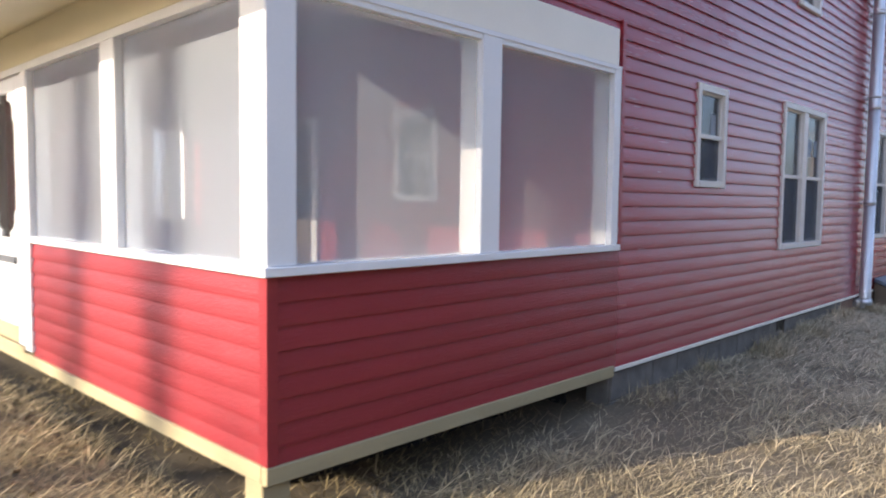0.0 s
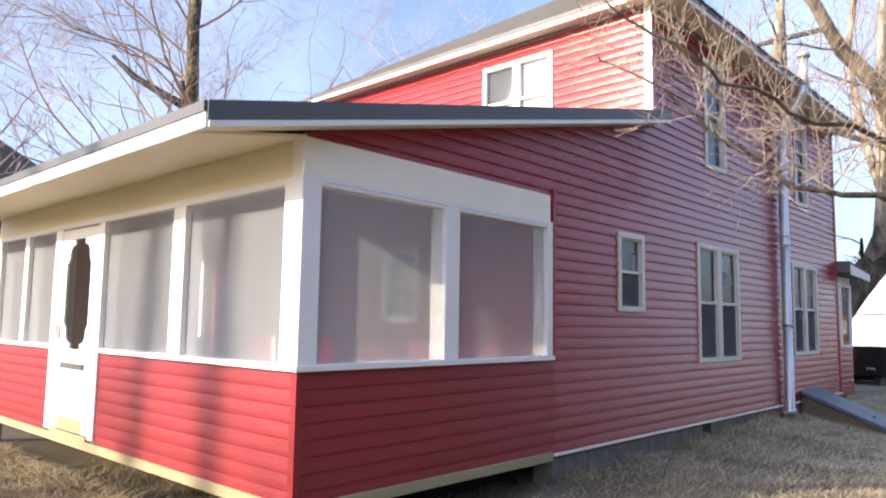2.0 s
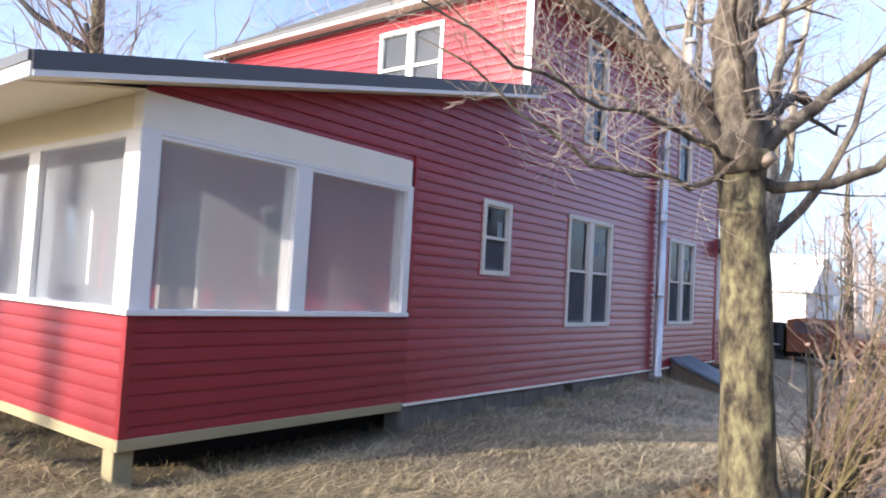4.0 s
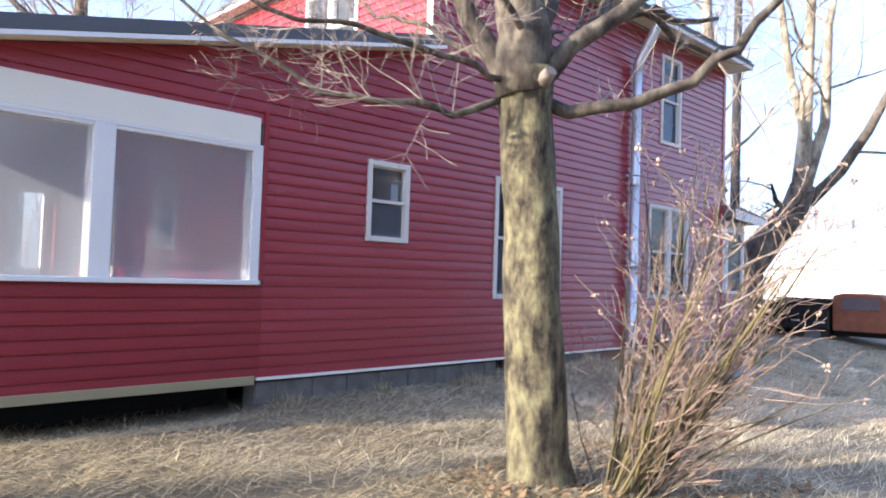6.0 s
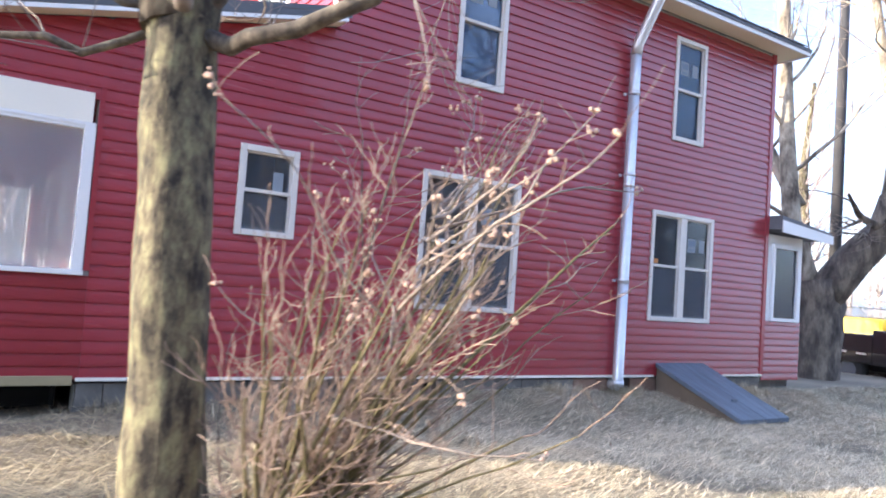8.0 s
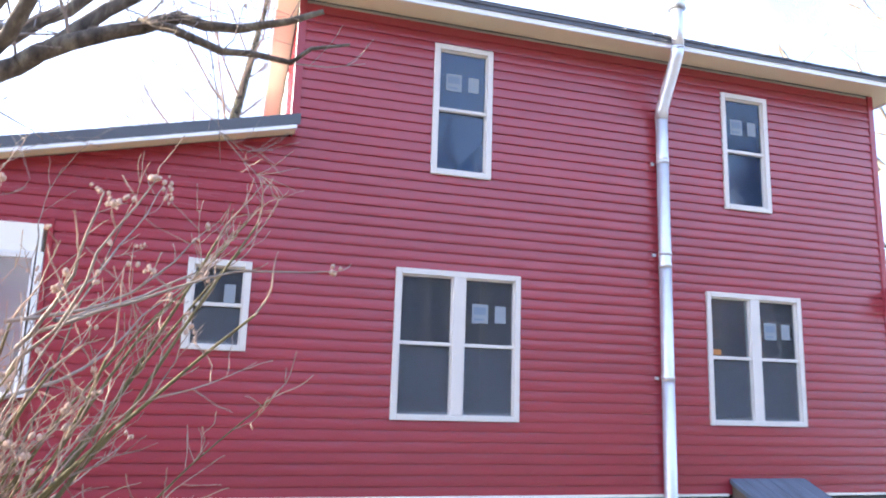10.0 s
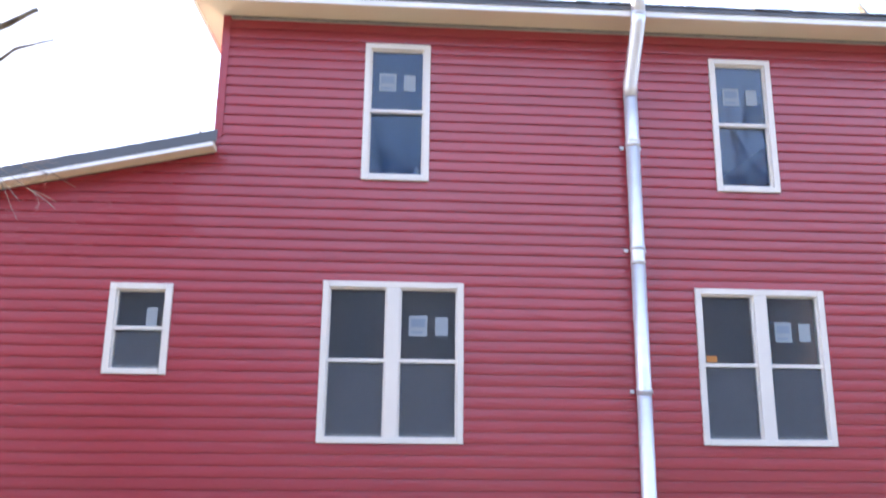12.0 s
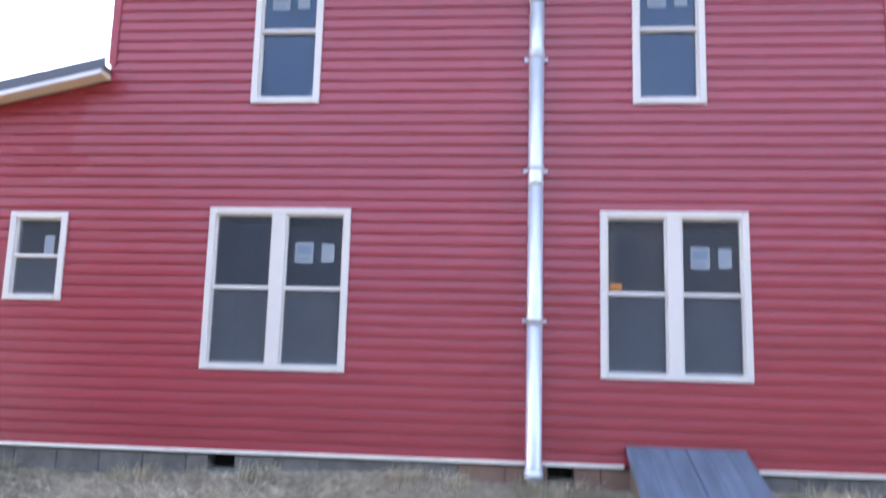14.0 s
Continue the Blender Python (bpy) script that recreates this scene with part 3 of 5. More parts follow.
for row in ((HX0 - 0.03, y0, z0, HX0 + 0.08, y0 + 0.06, z1), (HX0 - 0.03, y1 - 0.06, z0, HX0 + 0.08, y1, z1), (HX0 - 0.03, y0 + 0.06, z1 - 0.06, HX0 + 0.08, y1 - 0.06, z1), (HX0 - 0.03, cy - 0.06, z0, HX0 + 0.08, cy + 0.06, z1 - 0.06)):
    part("window_frame", fl([row]), M_WHITE, fw, bevel=0.004)
for a, c in ((y0 + 0.06, cy - 0.06), (cy + 0.06, y1 - 0.06)):
    part("meeting_rail", fl([(HX0 - 0.012, a, 4.73, HX0 + 0.05, c, 4.77)]), M_WHITE, fw)
    p = part("pane", fl([(HX0 + 0.02, a, z0, HX0 + 0.024, c, z1 - 0.06)]), M_GLASS, fw)
    p.visible_shadow = False
    part("blind", fl([(HX0 + 0.06, a, z0, HX0 + 0.065, c, z1 - 0.06)]), M_CREAM, fw, "pale lowered blind")

# ---------------------------------------------------------------- screened porch
porch_floor = structure("porch_floor", boxes((0.02, 0.02, 0.66, PX1, PY1, 0.745)), M_DECK, "porch deck on a pale lumber rim", "floor")
part("rim_board", boxes((-0.03, -0.03, 0.652, PX1 - 0.0, 0.015, 0.728)), M_LUMBER, porch_floor, "pale treated rim board", 0.004)
part("rim_board", boxes((-0.03, 0.017, 0.652, 0.015, PY1, 0.728)), M_LUMBER, porch_floor, "pale treated rim board", 0.004)
for y in (0.0, 5.85):
    part("footing_post", boxes((-0.02, y + 0.02, 0.25, 0.12, y + 0.16, 0.650)), M_LUMBER, porch_floor, "square lumber post", 0.006)
# added black sheets: painted shade behind the vents and under the porch
structure("shade_sheets", boxes((2.85, 0.215, 0.2, HX1 - 0.1, 0.235, 0.66), (2.6, 0.3, 0.2, 2.62, PY1, 0.65), (0.35, 0.5, 0.2, 2.6, 0.52, 0.65)), M_DARK, "added black sheets for the shade under porch and behind blocks", "foundation")

# knee walls
knee_s = structure("porch_knee_wall_side", boxes((0.0, 0.0, 0.73, PX1, 0.09, SILL - 0.04)), M_ROOM, "low red-sided knee wall under the porch screens", "wall")
knee_f = structure("porch_knee_wall_front", boxes((0.0, 0.09, 0.746, 0.09, 2.95, SILL - 0.04), (0.0, 4.06, 0.746, 0.09, PY1, SILL - 0.04)), M_ROOM, "sunlit red-sided knee wall beside the screen door", "wall")
part("corner_board", boxes((-0.022, -0.022, 0.73, 0.03, 0.0, SILL - 0.04)), M_SIDING_KNEE, knee_s, "red corner board")
part("corner_board", boxes((-0.022, 0.0, 0.73, 0.0, 0.035, SILL - 0.04)), M_SIDING_KNEE, knee_f, "red corner board")

# white posts, sills and heads
porch_frame = thing("porch_screen_frame", (0, 0, SILL), "white boxed porch posts and sills holding grey insect screens", "screen frame", kind="structure")
pf = lambda rows: boxes(*[(r[0], r[1], r[2] - SILL, r[3], r[4], r[5] - SILL) for r in rows])
O = -0.03
part("post", pf([(O, O, SILL, 0.12, 0.165, HEAD + 0.02)]), M_WHITE, porch_frame, "white boxed corner post", 0.005)
part("post", pf([(1.285, O, SILL, 1.445, 0.13, HEAD)]), M_WHITE, porch_frame, "white boxed post", 0.005)
part("post", pf([(2.61, O, SILL, PX1 - 0.005, 0.13, HEAD + 0.02)]), M_WHITE, porch_frame, "white boxed post", 0.005)
part("sill", pf([(O - 0.02, O - 0.02, SILL - 0.04, PX1, 0.11, SILL)]), M_WHITE, porch_frame, "white sill board", 0.004)
part("sill", pf([(O - 0.02, 0.112, SILL - 0.04, 0.11, 2.95, SILL)]), M_WHITE, porch_frame, "white sill board", 0.004)
part("sill", pf([(O - 0.02, 4.06, SILL - 0.04, 0.11, PY1, SILL)]), M_WHITE, porch_frame, "white sill board", 0.004)
part("head", pf([(0.121, O + 0.004, HEAD - 0.035, 1.284, 0.10, HEAD)]), M_WHITE, porch_frame, "white head board", 0.003)
part("head", pf([(1.446, O + 0.004, HEAD - 0.035, 2.609, 0.10, HEAD)]), M_WHITE, porch_frame, "white head board", 0.003)
part("head", pf([(O + 0.004, 0.166, HEAD - 0.03, 0.10, PY1, HEAD + 0.02)]), M_WHITE, porch_frame, "white head board", 0.003)
FPOSTS = [(1.45, 1.64), (2.93, 3.05), (3.95, 4.12), (4.91, 5.03), (PY1 - 0.15, PY1)]
for a, c in FPOSTS:
    part("post", pf([(O, a, 0.75 if 2.9 <= a < 4.5 else SILL, 0.12, c, HEAD - 0.031)]), M_WHITE, porch_frame, "white boxed post", 0.005)
for a, c in ((0.165, 1.45), (1.64, 2.93), (4.12, 4.91), (5.03, PY1 - 0.15)):
    part("screen", pf([(0.02, a, SILL, 0.022, c, HEAD - 0.03)]), M_SCREEN, porch_frame, "grey insect screen")
for a, c in ((0.12, 1.285), (1.445, 2.61)):
    part("screen", pf([(a, 0.012, SILL, c, 0.014, HEAD - 0.035)]), M_SCREEN, porch_frame, "grey insect screen")

# beige header bands
band = structure("porch_header", boxes((O + 0.006, O + 0.006, HEAD + 0.021, 2.665, 0.10, 2.985)), M_HEADER, "beige metal-clad porch header band", "trim", 0.004)
part("front_band", boxes((O + 0.01, 0.102, HEAD + 0.021, 0.10, PY1, 2.985)), M_BEIGE, band, "beige band along the porch front", 0.004)
part("j_channel", boxes((-0.034, O - 0.003, HEAD - 0.004, 2.69, O + 0.06, HEAD + 0.0205)), M_WHITE, band, "thin white channel")

# gable of the lean-to over the band
bm = bmesh.new()
prism(bm, [(0, 0, 2.987), (PX1, 0, 2.987), (PX1, 0, under_roof(PX1)), (0, 0, under_roof(0))], (0, 0.09, 0))
gable = structure("porch_gable", bm, M_ROOM, "red-sided sloping gable above the porch header", "wall")

# inner wall of the porch
pwin, pdoor = (1.66, 1.83, 2.20, 2.62), (3.30, 0.75, 4.25, 2.62)
bm = bmesh.new()
for a in cut_rects(T, 0.75, PY1, 3.5, [pwin]):
    box(bm, PX1, a[0], a[1], PX1 + 0.1, a[2], a[3])
porch_back = structure("porch_inner_wall", bm, M_ROOM, "red-sided inner wall of the porch with a window", "wall")
ewin = (2.12, 1.52, 2.62, 2.72)
bm = bmesh.new()
for a in cut_rects(0.12, 0.746, PX1, 2.86, [ewin]):
    box(bm, a[0], PY1 - 0.08, a[1], a[2], PY1, a[3])
prism(bm, [(0.12, PY1 - 0.08, 2.86), (PX1, PY1 - 0.08, 2.86), (PX1, PY1 - 0.08, under_roof(PX1) - 0.03), (0.12, PY1 - 0.08, under_roof(0.12) - 0.03)], (0, 0.08, 0))
structure("porch_end_wall", bm, M_SIDING, "red end wall of the porch with a narrow window", "wall")
ew = thing("window_9", (2.37, PY1 - 0.08, 1.52), "narrow white window in the porch end wall", "window", kind="structure")
for r in ((-0.25, -0.03, 0, -0.19, 0.05, 1.2), (0.19, -0.03, 0, 0.25, 0.05, 1.2), (-0.19, -0.03, 1.14, 0.19, 0.05, 1.2), (-0.19, -0.03, 0, 0.19, 0.05, 0.06)):
    part("window_frame", boxes(r), M_WHITE, ew, bevel=0.003)
part("pane", boxes((-0.19, 0.02, 0.06, 0.19, 0.024, 1.14)), M_GLASS, ew).visible_shadow = False
bm = bmesh.new()
prism(bm, [(0.06, 0.06, under_roof(0.06) - 0.12), (PX1, 0.06, under_roof(PX1) - 0.12), (PX1, 0.06, under_roof(PX1) - 0.1), (0.06, 0.06, under_roof(0.06) - 0.1)], (0, PY1 - 0.1, 0))
structure("porch_ceiling", bm, M_WHITE, "pale sloping porch ceiling", "ceiling")
pw = thing("window_7", (PX1, 1.93, pwin[1]), "white double-hung window on the porch inner wall", "window", kind="structure")
pl = lambda rows: boxes(*[(r[0] - PX1, r[1] - 1.93, r[2] - pwin[1], r[3] - PX1, r[4] - 1.93, r[5] - pwin[1]) for r in rows])
for r in ((PX1 - 0.03, 1.66, 1.83, PX1 + 0.05, 1.72, 2.62), (PX1 - 0.03, 2.14, 1.83, PX1 + 0.05, 2.20, 2.62), (PX1 - 0.03, 1.72, 2.56, PX1 + 0.05, 2.14, 2.62), (PX1 - 0.03, 1.72, 1.83, PX1 + 0.05, 2.14, 1.89)):
    part("window_frame", pl([r]), M_WHITE, pw, bevel=0.003)
part("meeting_rail", pl([(PX1 - 0.01, 1.72, 2.21, PX1 + 0.04, 2.14, 2.25)]), M_WHITE, pw)
part("pane", pl([(PX1 + 0.01, 1.72, 1.89, PX1 + 0.014, 2.14, 2.56)]), M_GLASS, pw).visible_shadow = False
pd = thing("door_2", (PX1, 3.775, 0.75), "white panelled house door at the back of the porch", "door", kind="structure")
dl = lambda rows: boxes(*[(r[0] - PX1, r[1] - 3.775, r[2] - 0.75, r[3] - PX1, r[4] - 3.775, r[5] - 0.75) for r in rows])
for r in ((PX1 - 0.05, 3.30, 0.75, PX1 - 0.0185, 3.39, 2.66), (PX1 - 0.05, 4.16, 0.75, PX1 - 0.0185, 4.25, 2.66), (PX1 - 0.05, 3.39, 2.57, PX1 - 0.0185, 4.16, 2.66)):
    part("door_frame", dl([r]), M_WHITE, pd, bevel=0.003)
part("notice", dl([(PX1 - 0.034, 3.60, 1.86, PX1 - 0.031, 3.80, 2.08)]), M_PAPER, pd, "small pale paper notice")
part("door_leaf", dl([(PX1 - 0.03, 3.395, 0.76, PX1 - 0.0185, 4.155, 2.565)]), M_WOOD_OLD, pd, "dark wooden door leaf")

# shed roof of the lean-to
RY0, RX0, RX1 = -0.20, -0.775, 4.75
bm = bmesh.new()
top = lambda x: 2.985 + SLOPE * (x - RX0)
prism(bm, [(RX0, RY0, top(RX0) - 0.09), (HX0 - 0.021, RY0, top(HX0) - 0.09), (HX0 - 0.021, RY0, top(HX0)), (RX0, RY0, top(RX0))], (0, PY1 + 0.4, 0))
porch_roof = structure("porch_roof", bm, M_ROOFEDGE, "dark grey shed roof over porch and lean-to", "roof")
bm = bmesh.new()
prism(bm, [(RX0 - 0.01, RY0 - 0.014, top(RX0) - 0.10), (RX1, RY0 - 0.014, top(RX1) - 0.10), (RX1, RY0 - 0.014, top(RX1) + 0.008), (RX0 - 0.01, RY0 - 0.014, top(RX0) + 0.008)], (0, 0.012, 0))
part("rake_flashing", bm, M_ROOFEDGE, porch_roof, "dark grey metal rake flashing")
bm = bmesh.new()
prism(bm, [(RX0, RY0 - 0.012, top(RX0) - 0.137), (RX1 - 0.03, RY0 - 0.012, top(RX1 - 0.03) - 0.137), (RX1 - 0.03, RY0 - 0.012, top(RX1 - 0.03) - 0.102), (RX0, RY0 - 0.012, top(RX0) - 0.102)], (0, 0.02, 0))
part("rake_board", bm, M_WHITE, porch_roof, "thin white rake board")
bm = bmesh.new()
prism(bm, [(RX0 + 0.02, RY0 + 0.01, top(RX0 + 0.02) - 0.135), (RX1 - 0.04, RY0 + 0.01, top(RX1 - 0.04) - 0.135), (RX1 - 0.04, RY0 + 0.01, top(RX1 - 0.04) - 0.092), (RX0 + 0.02, RY0 + 0.01, top(RX0 + 0.02) - 0.092)], (0, 0.165, 0))
part("rake_soffit", bm, M_SOFFIT, porch_roof, "beige sloping soffit")
part("fascia", boxes((RX0 - 0.018, RY0 + 0.002, top(RX0) - 0.14, RX0 + 0.004, PY1 + 0.2, top(RX0) - 0.055)), M_WHITE, porch_roof, "white eave fascia", 0.003)
part("drip_edge", boxes((RX0 - 0.03, RY0 + 0.002, top(RX0) - 0.054, RX0, PY1 + 0.2, top(RX0) + 0.006)), M_ROOFEDGE, porch_roof, "dark metal drip edge")
bm = bmesh.new()
prism(bm, [(RX0 + 0.006, RY0 + 0.176, top(RX0) - 0.135), (-0.015, RY0 + 0.176, top(RX0) - 0.012), (-0.015, RY0 + 0.176, top(RX0) + 0.008), (RX0 + 0.006, RY0 + 0.176, top(RX0) - 0.12)], (0, PY1 + 0.02, 0))
part("eave_soffit", bm, M_SOFFIT, porch_roof, "beige eave soffit")


# ---------------------------------------------------------------- screen door
def screen_door():
    y0, y1, z0, z1 = 3.06, 3.94, 0.775, 2.675
    cy = (y0 + y1) / 2
    d = thing("door_1", (0, cy, z0), "white wooden screen door with scalloped corner brackets", "door", kind="structure")
    X0, X1 = -0.025, 0.015
    lo = lambda rows: boxes(*[(r[0], r[1] - cy, r[2] - z0, r[3], r[4] - cy, r[5] - z0) for r in rows])
    part("stile", lo([(X0, y0, z0, X1, y0 + 0.15, z1)]), M_WHITE, d, bevel=0.004)
    part("stile", lo([(X0, y1 - 0.15, z0, X1, y1, z1)]), M_WHITE, d, bevel=0.004)
    part("rail", lo([(X0, y0 + 0.15, z1 - 0.10, X1, y1 - 0.15, z1)]), M_WHITE, d, bevel=0.004)
    part("rail", lo([(X0, y0 + 0.15, 1.42, X1, y1 - 0.15, 1.53)]), M_WHITE, d, bevel=0.004)
    part("rail", lo([(X0, y0 + 0.15, z0, X1, y1 - 0.15, z0 + 0.12)]), M_LUMBER, d, "bare wooden kick board", 0.004)
    part("lower_panel", lo([(X0 + 0.015, y0 + 0.15, z0 + 0.12, X1 - 0.01, y1 - 0.15, 1.42)]), M_WHITE, d)
    part("mail_bar", lo([(X0 - 0.012, y0 + 0.17, 1.35, X0 - 0.001, y1 - 0.17, 1.40)]), M_ROOFEDGE, d, "dark grey metal bar")
    part("screen", lo([(0.0, y0 + 0.15, 1.53, 0.002, y1 - 0.15, z1 - 0.10)]), M_DOORSCREEN, d, "dark insect screen")
    for sy, yc in ((1, y0 + 0.15), (-1, y1 - 0.15)):
        for sz, zc in ((1, 1.53), (-1, z1 - 0.10)):
            bm = bmesh.new()
            arc = [(0.0, 0.0), (0.17, 0.0)] + [(0.17 - 0.11 * math.sin(a) - 0.02 * math.sin(2 * a), 0.05 + 0.13 * (1 - math.cos(a))) for a in (0, 0.4, 0.8, 1.2, 1.57)] + [(0.0, 0.24)]
            prism(bm, [(X0 + 0.006, yc + sy * p - cy, zc + sz * q - z0) for p, q in arc], (0.025, 0, 0))
            part("corner_bracket", bm, M_WHITE, d, "scalloped white bracket")
    part("hinge", lo([(X0 - 0.006, y0 - 0.012, 2.45, X0 + 0.01, y0 + 0.03, 2.53)]), M_PIPE, d, "steel hinge")
    part("hinge", lo([(X0 - 0.006, y0 - 0.012, 1.05, X0 + 0.01, y0 + 0.03, 1.13)]), M_PIPE, d, "steel hinge")
    part("handle", lo([(X0 - 0.05, y1 - 0.08, 1.62, X0 - 0.004, y1 - 0.06, 1.76)]), M_PIPE, d, "steel pull handle", 0.005)


screen_door()

structure("door_step", boxes((-0.038, 3.06, 0.729, -0.031, 3.94, 0.772)), M_LUMBER, "bare wooden threshold under the screen door", "step", 0.004)
deck = thing("wooden_platform", (-0.8, 3.9, 0.34), "low weathered wooden platform before the screen door", "platform")
for k in range(9):
    part("board", boxes((-0.62, -0.74 + k * 0.165, 0.10, 0.66, -0.74 + k * 0.165 + 0.155, 0.135)), M_WOOD_OLD, deck, bevel=0.004)
for x in (-0.5, 0.5):
    part("bearer", boxes((x - 0.04, -0.74, -0.1, x + 0.04, 0.73, 0.098)), M_WOOD_OLD, deck)

# ---------------------------------------------------------------- metal flue
flue = thing("flue_pipe", (8.71, 0, 0.55), "galvanised metal flue pipe strapped to the siding", "flue pipe")
fp = lambda pts: [(p[0] - 8.71, p[1], p[2] - 0.55) for p in pts]
R = 0.066
zs = (0.64, 1.85, 3.05, 4.25, 4.78)
for a, c in zip(zs, zs[1:]):
    bm = bmesh.new()
    tube(bm, fp([(8.71, -0.105, a), (8.71, -0.105, a + 0.04), (8.71, -0.105, a + 0.05), (8.71, -0.105, c)]), [R + 0.004, R + 0.004, R, R], 20)
    part("pipe_length", bm, M_PIPE, flue)
bm = bmesh.new()
tube(bm, fp([(8.71, -0.105, 4.74), (8.71, -0.12, 4.86), (8.71, -0.43, 5.36), (8.71, -0.455, 5.46)]), [R + 0.006, R + 0.004, R + 0.003, R + 0.005], 20)
part("elbow", bm, M_PIPE, flue)
bm = bmesh.new()
tube(bm, fp([(8.71, -0.455, 5.42), (8.71, -0.455, 5.88)]), [R, R], 20)
part("pipe_length", bm, M_PIPE, flue)
bm = bmesh.new()
tube(bm, fp([(8.71, -0.455, 5.90), (8.71, -0.455, 5.96), (8.71, -0.455, 6.0)]), [R + 0.03, R + 0.03, 0.02], 20)
tube(bm, fp([(8.71, -0.455, 5.87), (8.71, -0.455, 5.91)]), [0.03, 0.03], 8)
part("rain_cap", bm, M_PIPE, flue, "round metal rain cap")
bm = bmesh.new()
tube(bm, fp([(8.71, -0.105, 0.585), (8.71, -0.105, 0.66)]), [R + 0.014, R + 0.012], 20)
tube(bm, fp([(8.71, -0.105, 0.60), (8.71, 0.02, 0.60)]), [R, R], 16)
part("clean_out_tee", bm, M_PIPE, flue)
for z in (1.89, 3.21, 4.24):
    bm = boxes((-0.105, -0.04, z - 0.575, -0.068, -0.018, z - 0.545), (0.068, -0.04, z - 0.575, 0.105, -0.018, z - 0.545))
    tube(bm, fp([(8.71, -0.105, z - 0.02), (8.71, -0.105, z + 0.02)]), [R + 0.006, R + 0.006], 20)
    part("strap", bm, M_PIPE, flue, "galvanised wall strap")

# ---------------------------------------------------------------- cellar bulkhead
bulk = thing("cellar_bulkhead", (9.95, -0.7, 0.3), "sloping slate-blue cellar bulkhead door beside the wall", "cellar door")
bl = lambda loop: [(p[0] - 9.95, p[1] + 0.7, p[2] - 0.3) for p in loop]
for x in (9.50, 10.36):
    bm = bmesh.new()
    prism(bm, bl([(x, -0.03, 0.25), (x, -0.03, 0.80), (x, -1.27, 0.31), (x, -1.27, 0.10)]), (0.045, 0, 0))
    part("cheek", bm, M_WOOD_OLD, bulk, "weathered wooden side")
bm = boxes((9.545 - 9.95, -1.27 + 0.7, -0.2, 10.36 - 9.95, -1.235 + 0.7, 0.01))
part("front_board", bm, M_WOOD_OLD, bulk)
for x0, x1 in ((9.47, 9.945), (9.952, 10.43)):
    bm = bmesh.new()
    prism(bm, bl([(x0, -0.03, 0.815), (x0, -0.03, 0.862), (x0, -1.30, 0.362), (x0, -1.30, 0.315)]), (x1 - x0, 0, 0))
    leaf = part("door_leaf", bm, M_BULK, bulk, "slate-blue painted leaf", 0.004)
    for k in range(3):
        a, c = x0 + (x1 - x0) * k / 3 + 0.001, x0 + (x1 - x0) * (k + 1) / 3 - 0.001
        bm = bmesh.new()
        prism(bm, bl([(a, -0.032, 0.858), (a, -0.032, 0.868), (a, -1.303, 0.368), (a, -1.303, 0.358)]), (c - a, 0, 0))
        part("board", bm, M_BULK, leaf, "", 0.001)
part("handle", boxes((9.80 - 9.95, -0.95 + 0.7, 0.214, 9.90 - 9.95, -0.93 + 0.7, 0.240)), M_BULK, bulk, "small painted handle")

# ---------------------------------------------------------------- small annex at the far end
AX1, AY0, AY1 = 12.78, 0.02, 2.2
awin = (11.98, 1.50, 12.70, 2.66)
bm = bmesh.new()
for a in cut_rects(HX1 + 0.022, 0.62, AX1, 2.80, [awin]):
    box(bm, a[0], AY0, a[1], a[2], AY0 + 0.1, a[3])
for a in cut_rects(AY0 + 0.1, 0.62, AY1, 2.80, [(0.3, 1.5, 1.9, 2.66)]):
    box(bm, AX1 - 0.1, a[0], a[1], AX1, a[2], a[3])
for a in cut_rects(HX1 + 0.022, 0.62, AX1 - 0.1, 2.8, [(11.95, 1.45, 12.62, 2.66)]):
    box(bm, a[0], AY1 - 0.1, a[1], a[2], AY1, a[3])
annex = structure("annex_wall", bm, M_WHITE, "small glazed entry annex with white frames", "wall")
part("floor_slab", boxes((HX1 + 0.022, AY0 + 0.1, 0.5, AX1 - 0.1, AY1 - 0.1, 0.62)), M_BLOCK, annex)
aw = thing("window_8", (12.34, AY0, 1.5), "white annex window with a clear see-through pane", "window", kind="structure")
al = lambda rows: boxes(*[(r[0] - 12.34, r[1] - AY0, r[2] - 1.5, r[3] - 12.34, r[4] - AY0, r[5] - 1.5) for r in rows])
for r in ((11.98, -0.02, 1.5, 12.03, 0.06, 2.66), (12.63, -0.02, 1.5, 12.70, 0.06, 2.66), (12.03, -0.02, 2.6, 12.63, 0.06, 2.66), (12.03, -0.02, 1.5, 12.63, 0.06, 1.55)):
    part("window_frame", al([r]), M_WHITE, aw, bevel=0.003)
part("pane", al([(12.03, 0.02, 1.55, 12.63, 0.024, 2.6)]), M_GLASS, aw).visible_shadow = False
bm = bmesh.new()
prism(bm, [(HX1 + 0.022, AY0 - 0.25, 2.86), (13.15, AY0 - 0.25, 2.80), (13.15, AY0 - 0.25, 2.92), (HX1 + 0.022, AY0 - 0.25, 3.06)], (0, 2.7, 0))
ar = structure("annex_roof", bm, M_SHINGLE, "small grey lean-to roof with a white edge", "roof")
bm = bmesh.new()
prism(bm, [(HX1 + 0.022, AY0 - 0.27, 2.81), (13.17, AY0 - 0.27, 2.75), (13.17, AY0 - 0.27, 2.88), (HX1 + 0.022, AY0 - 0.27, 2.99)], (0, 0.019, 0))
part("fascia", bm, M_WHITE, ar, "white roof edge")

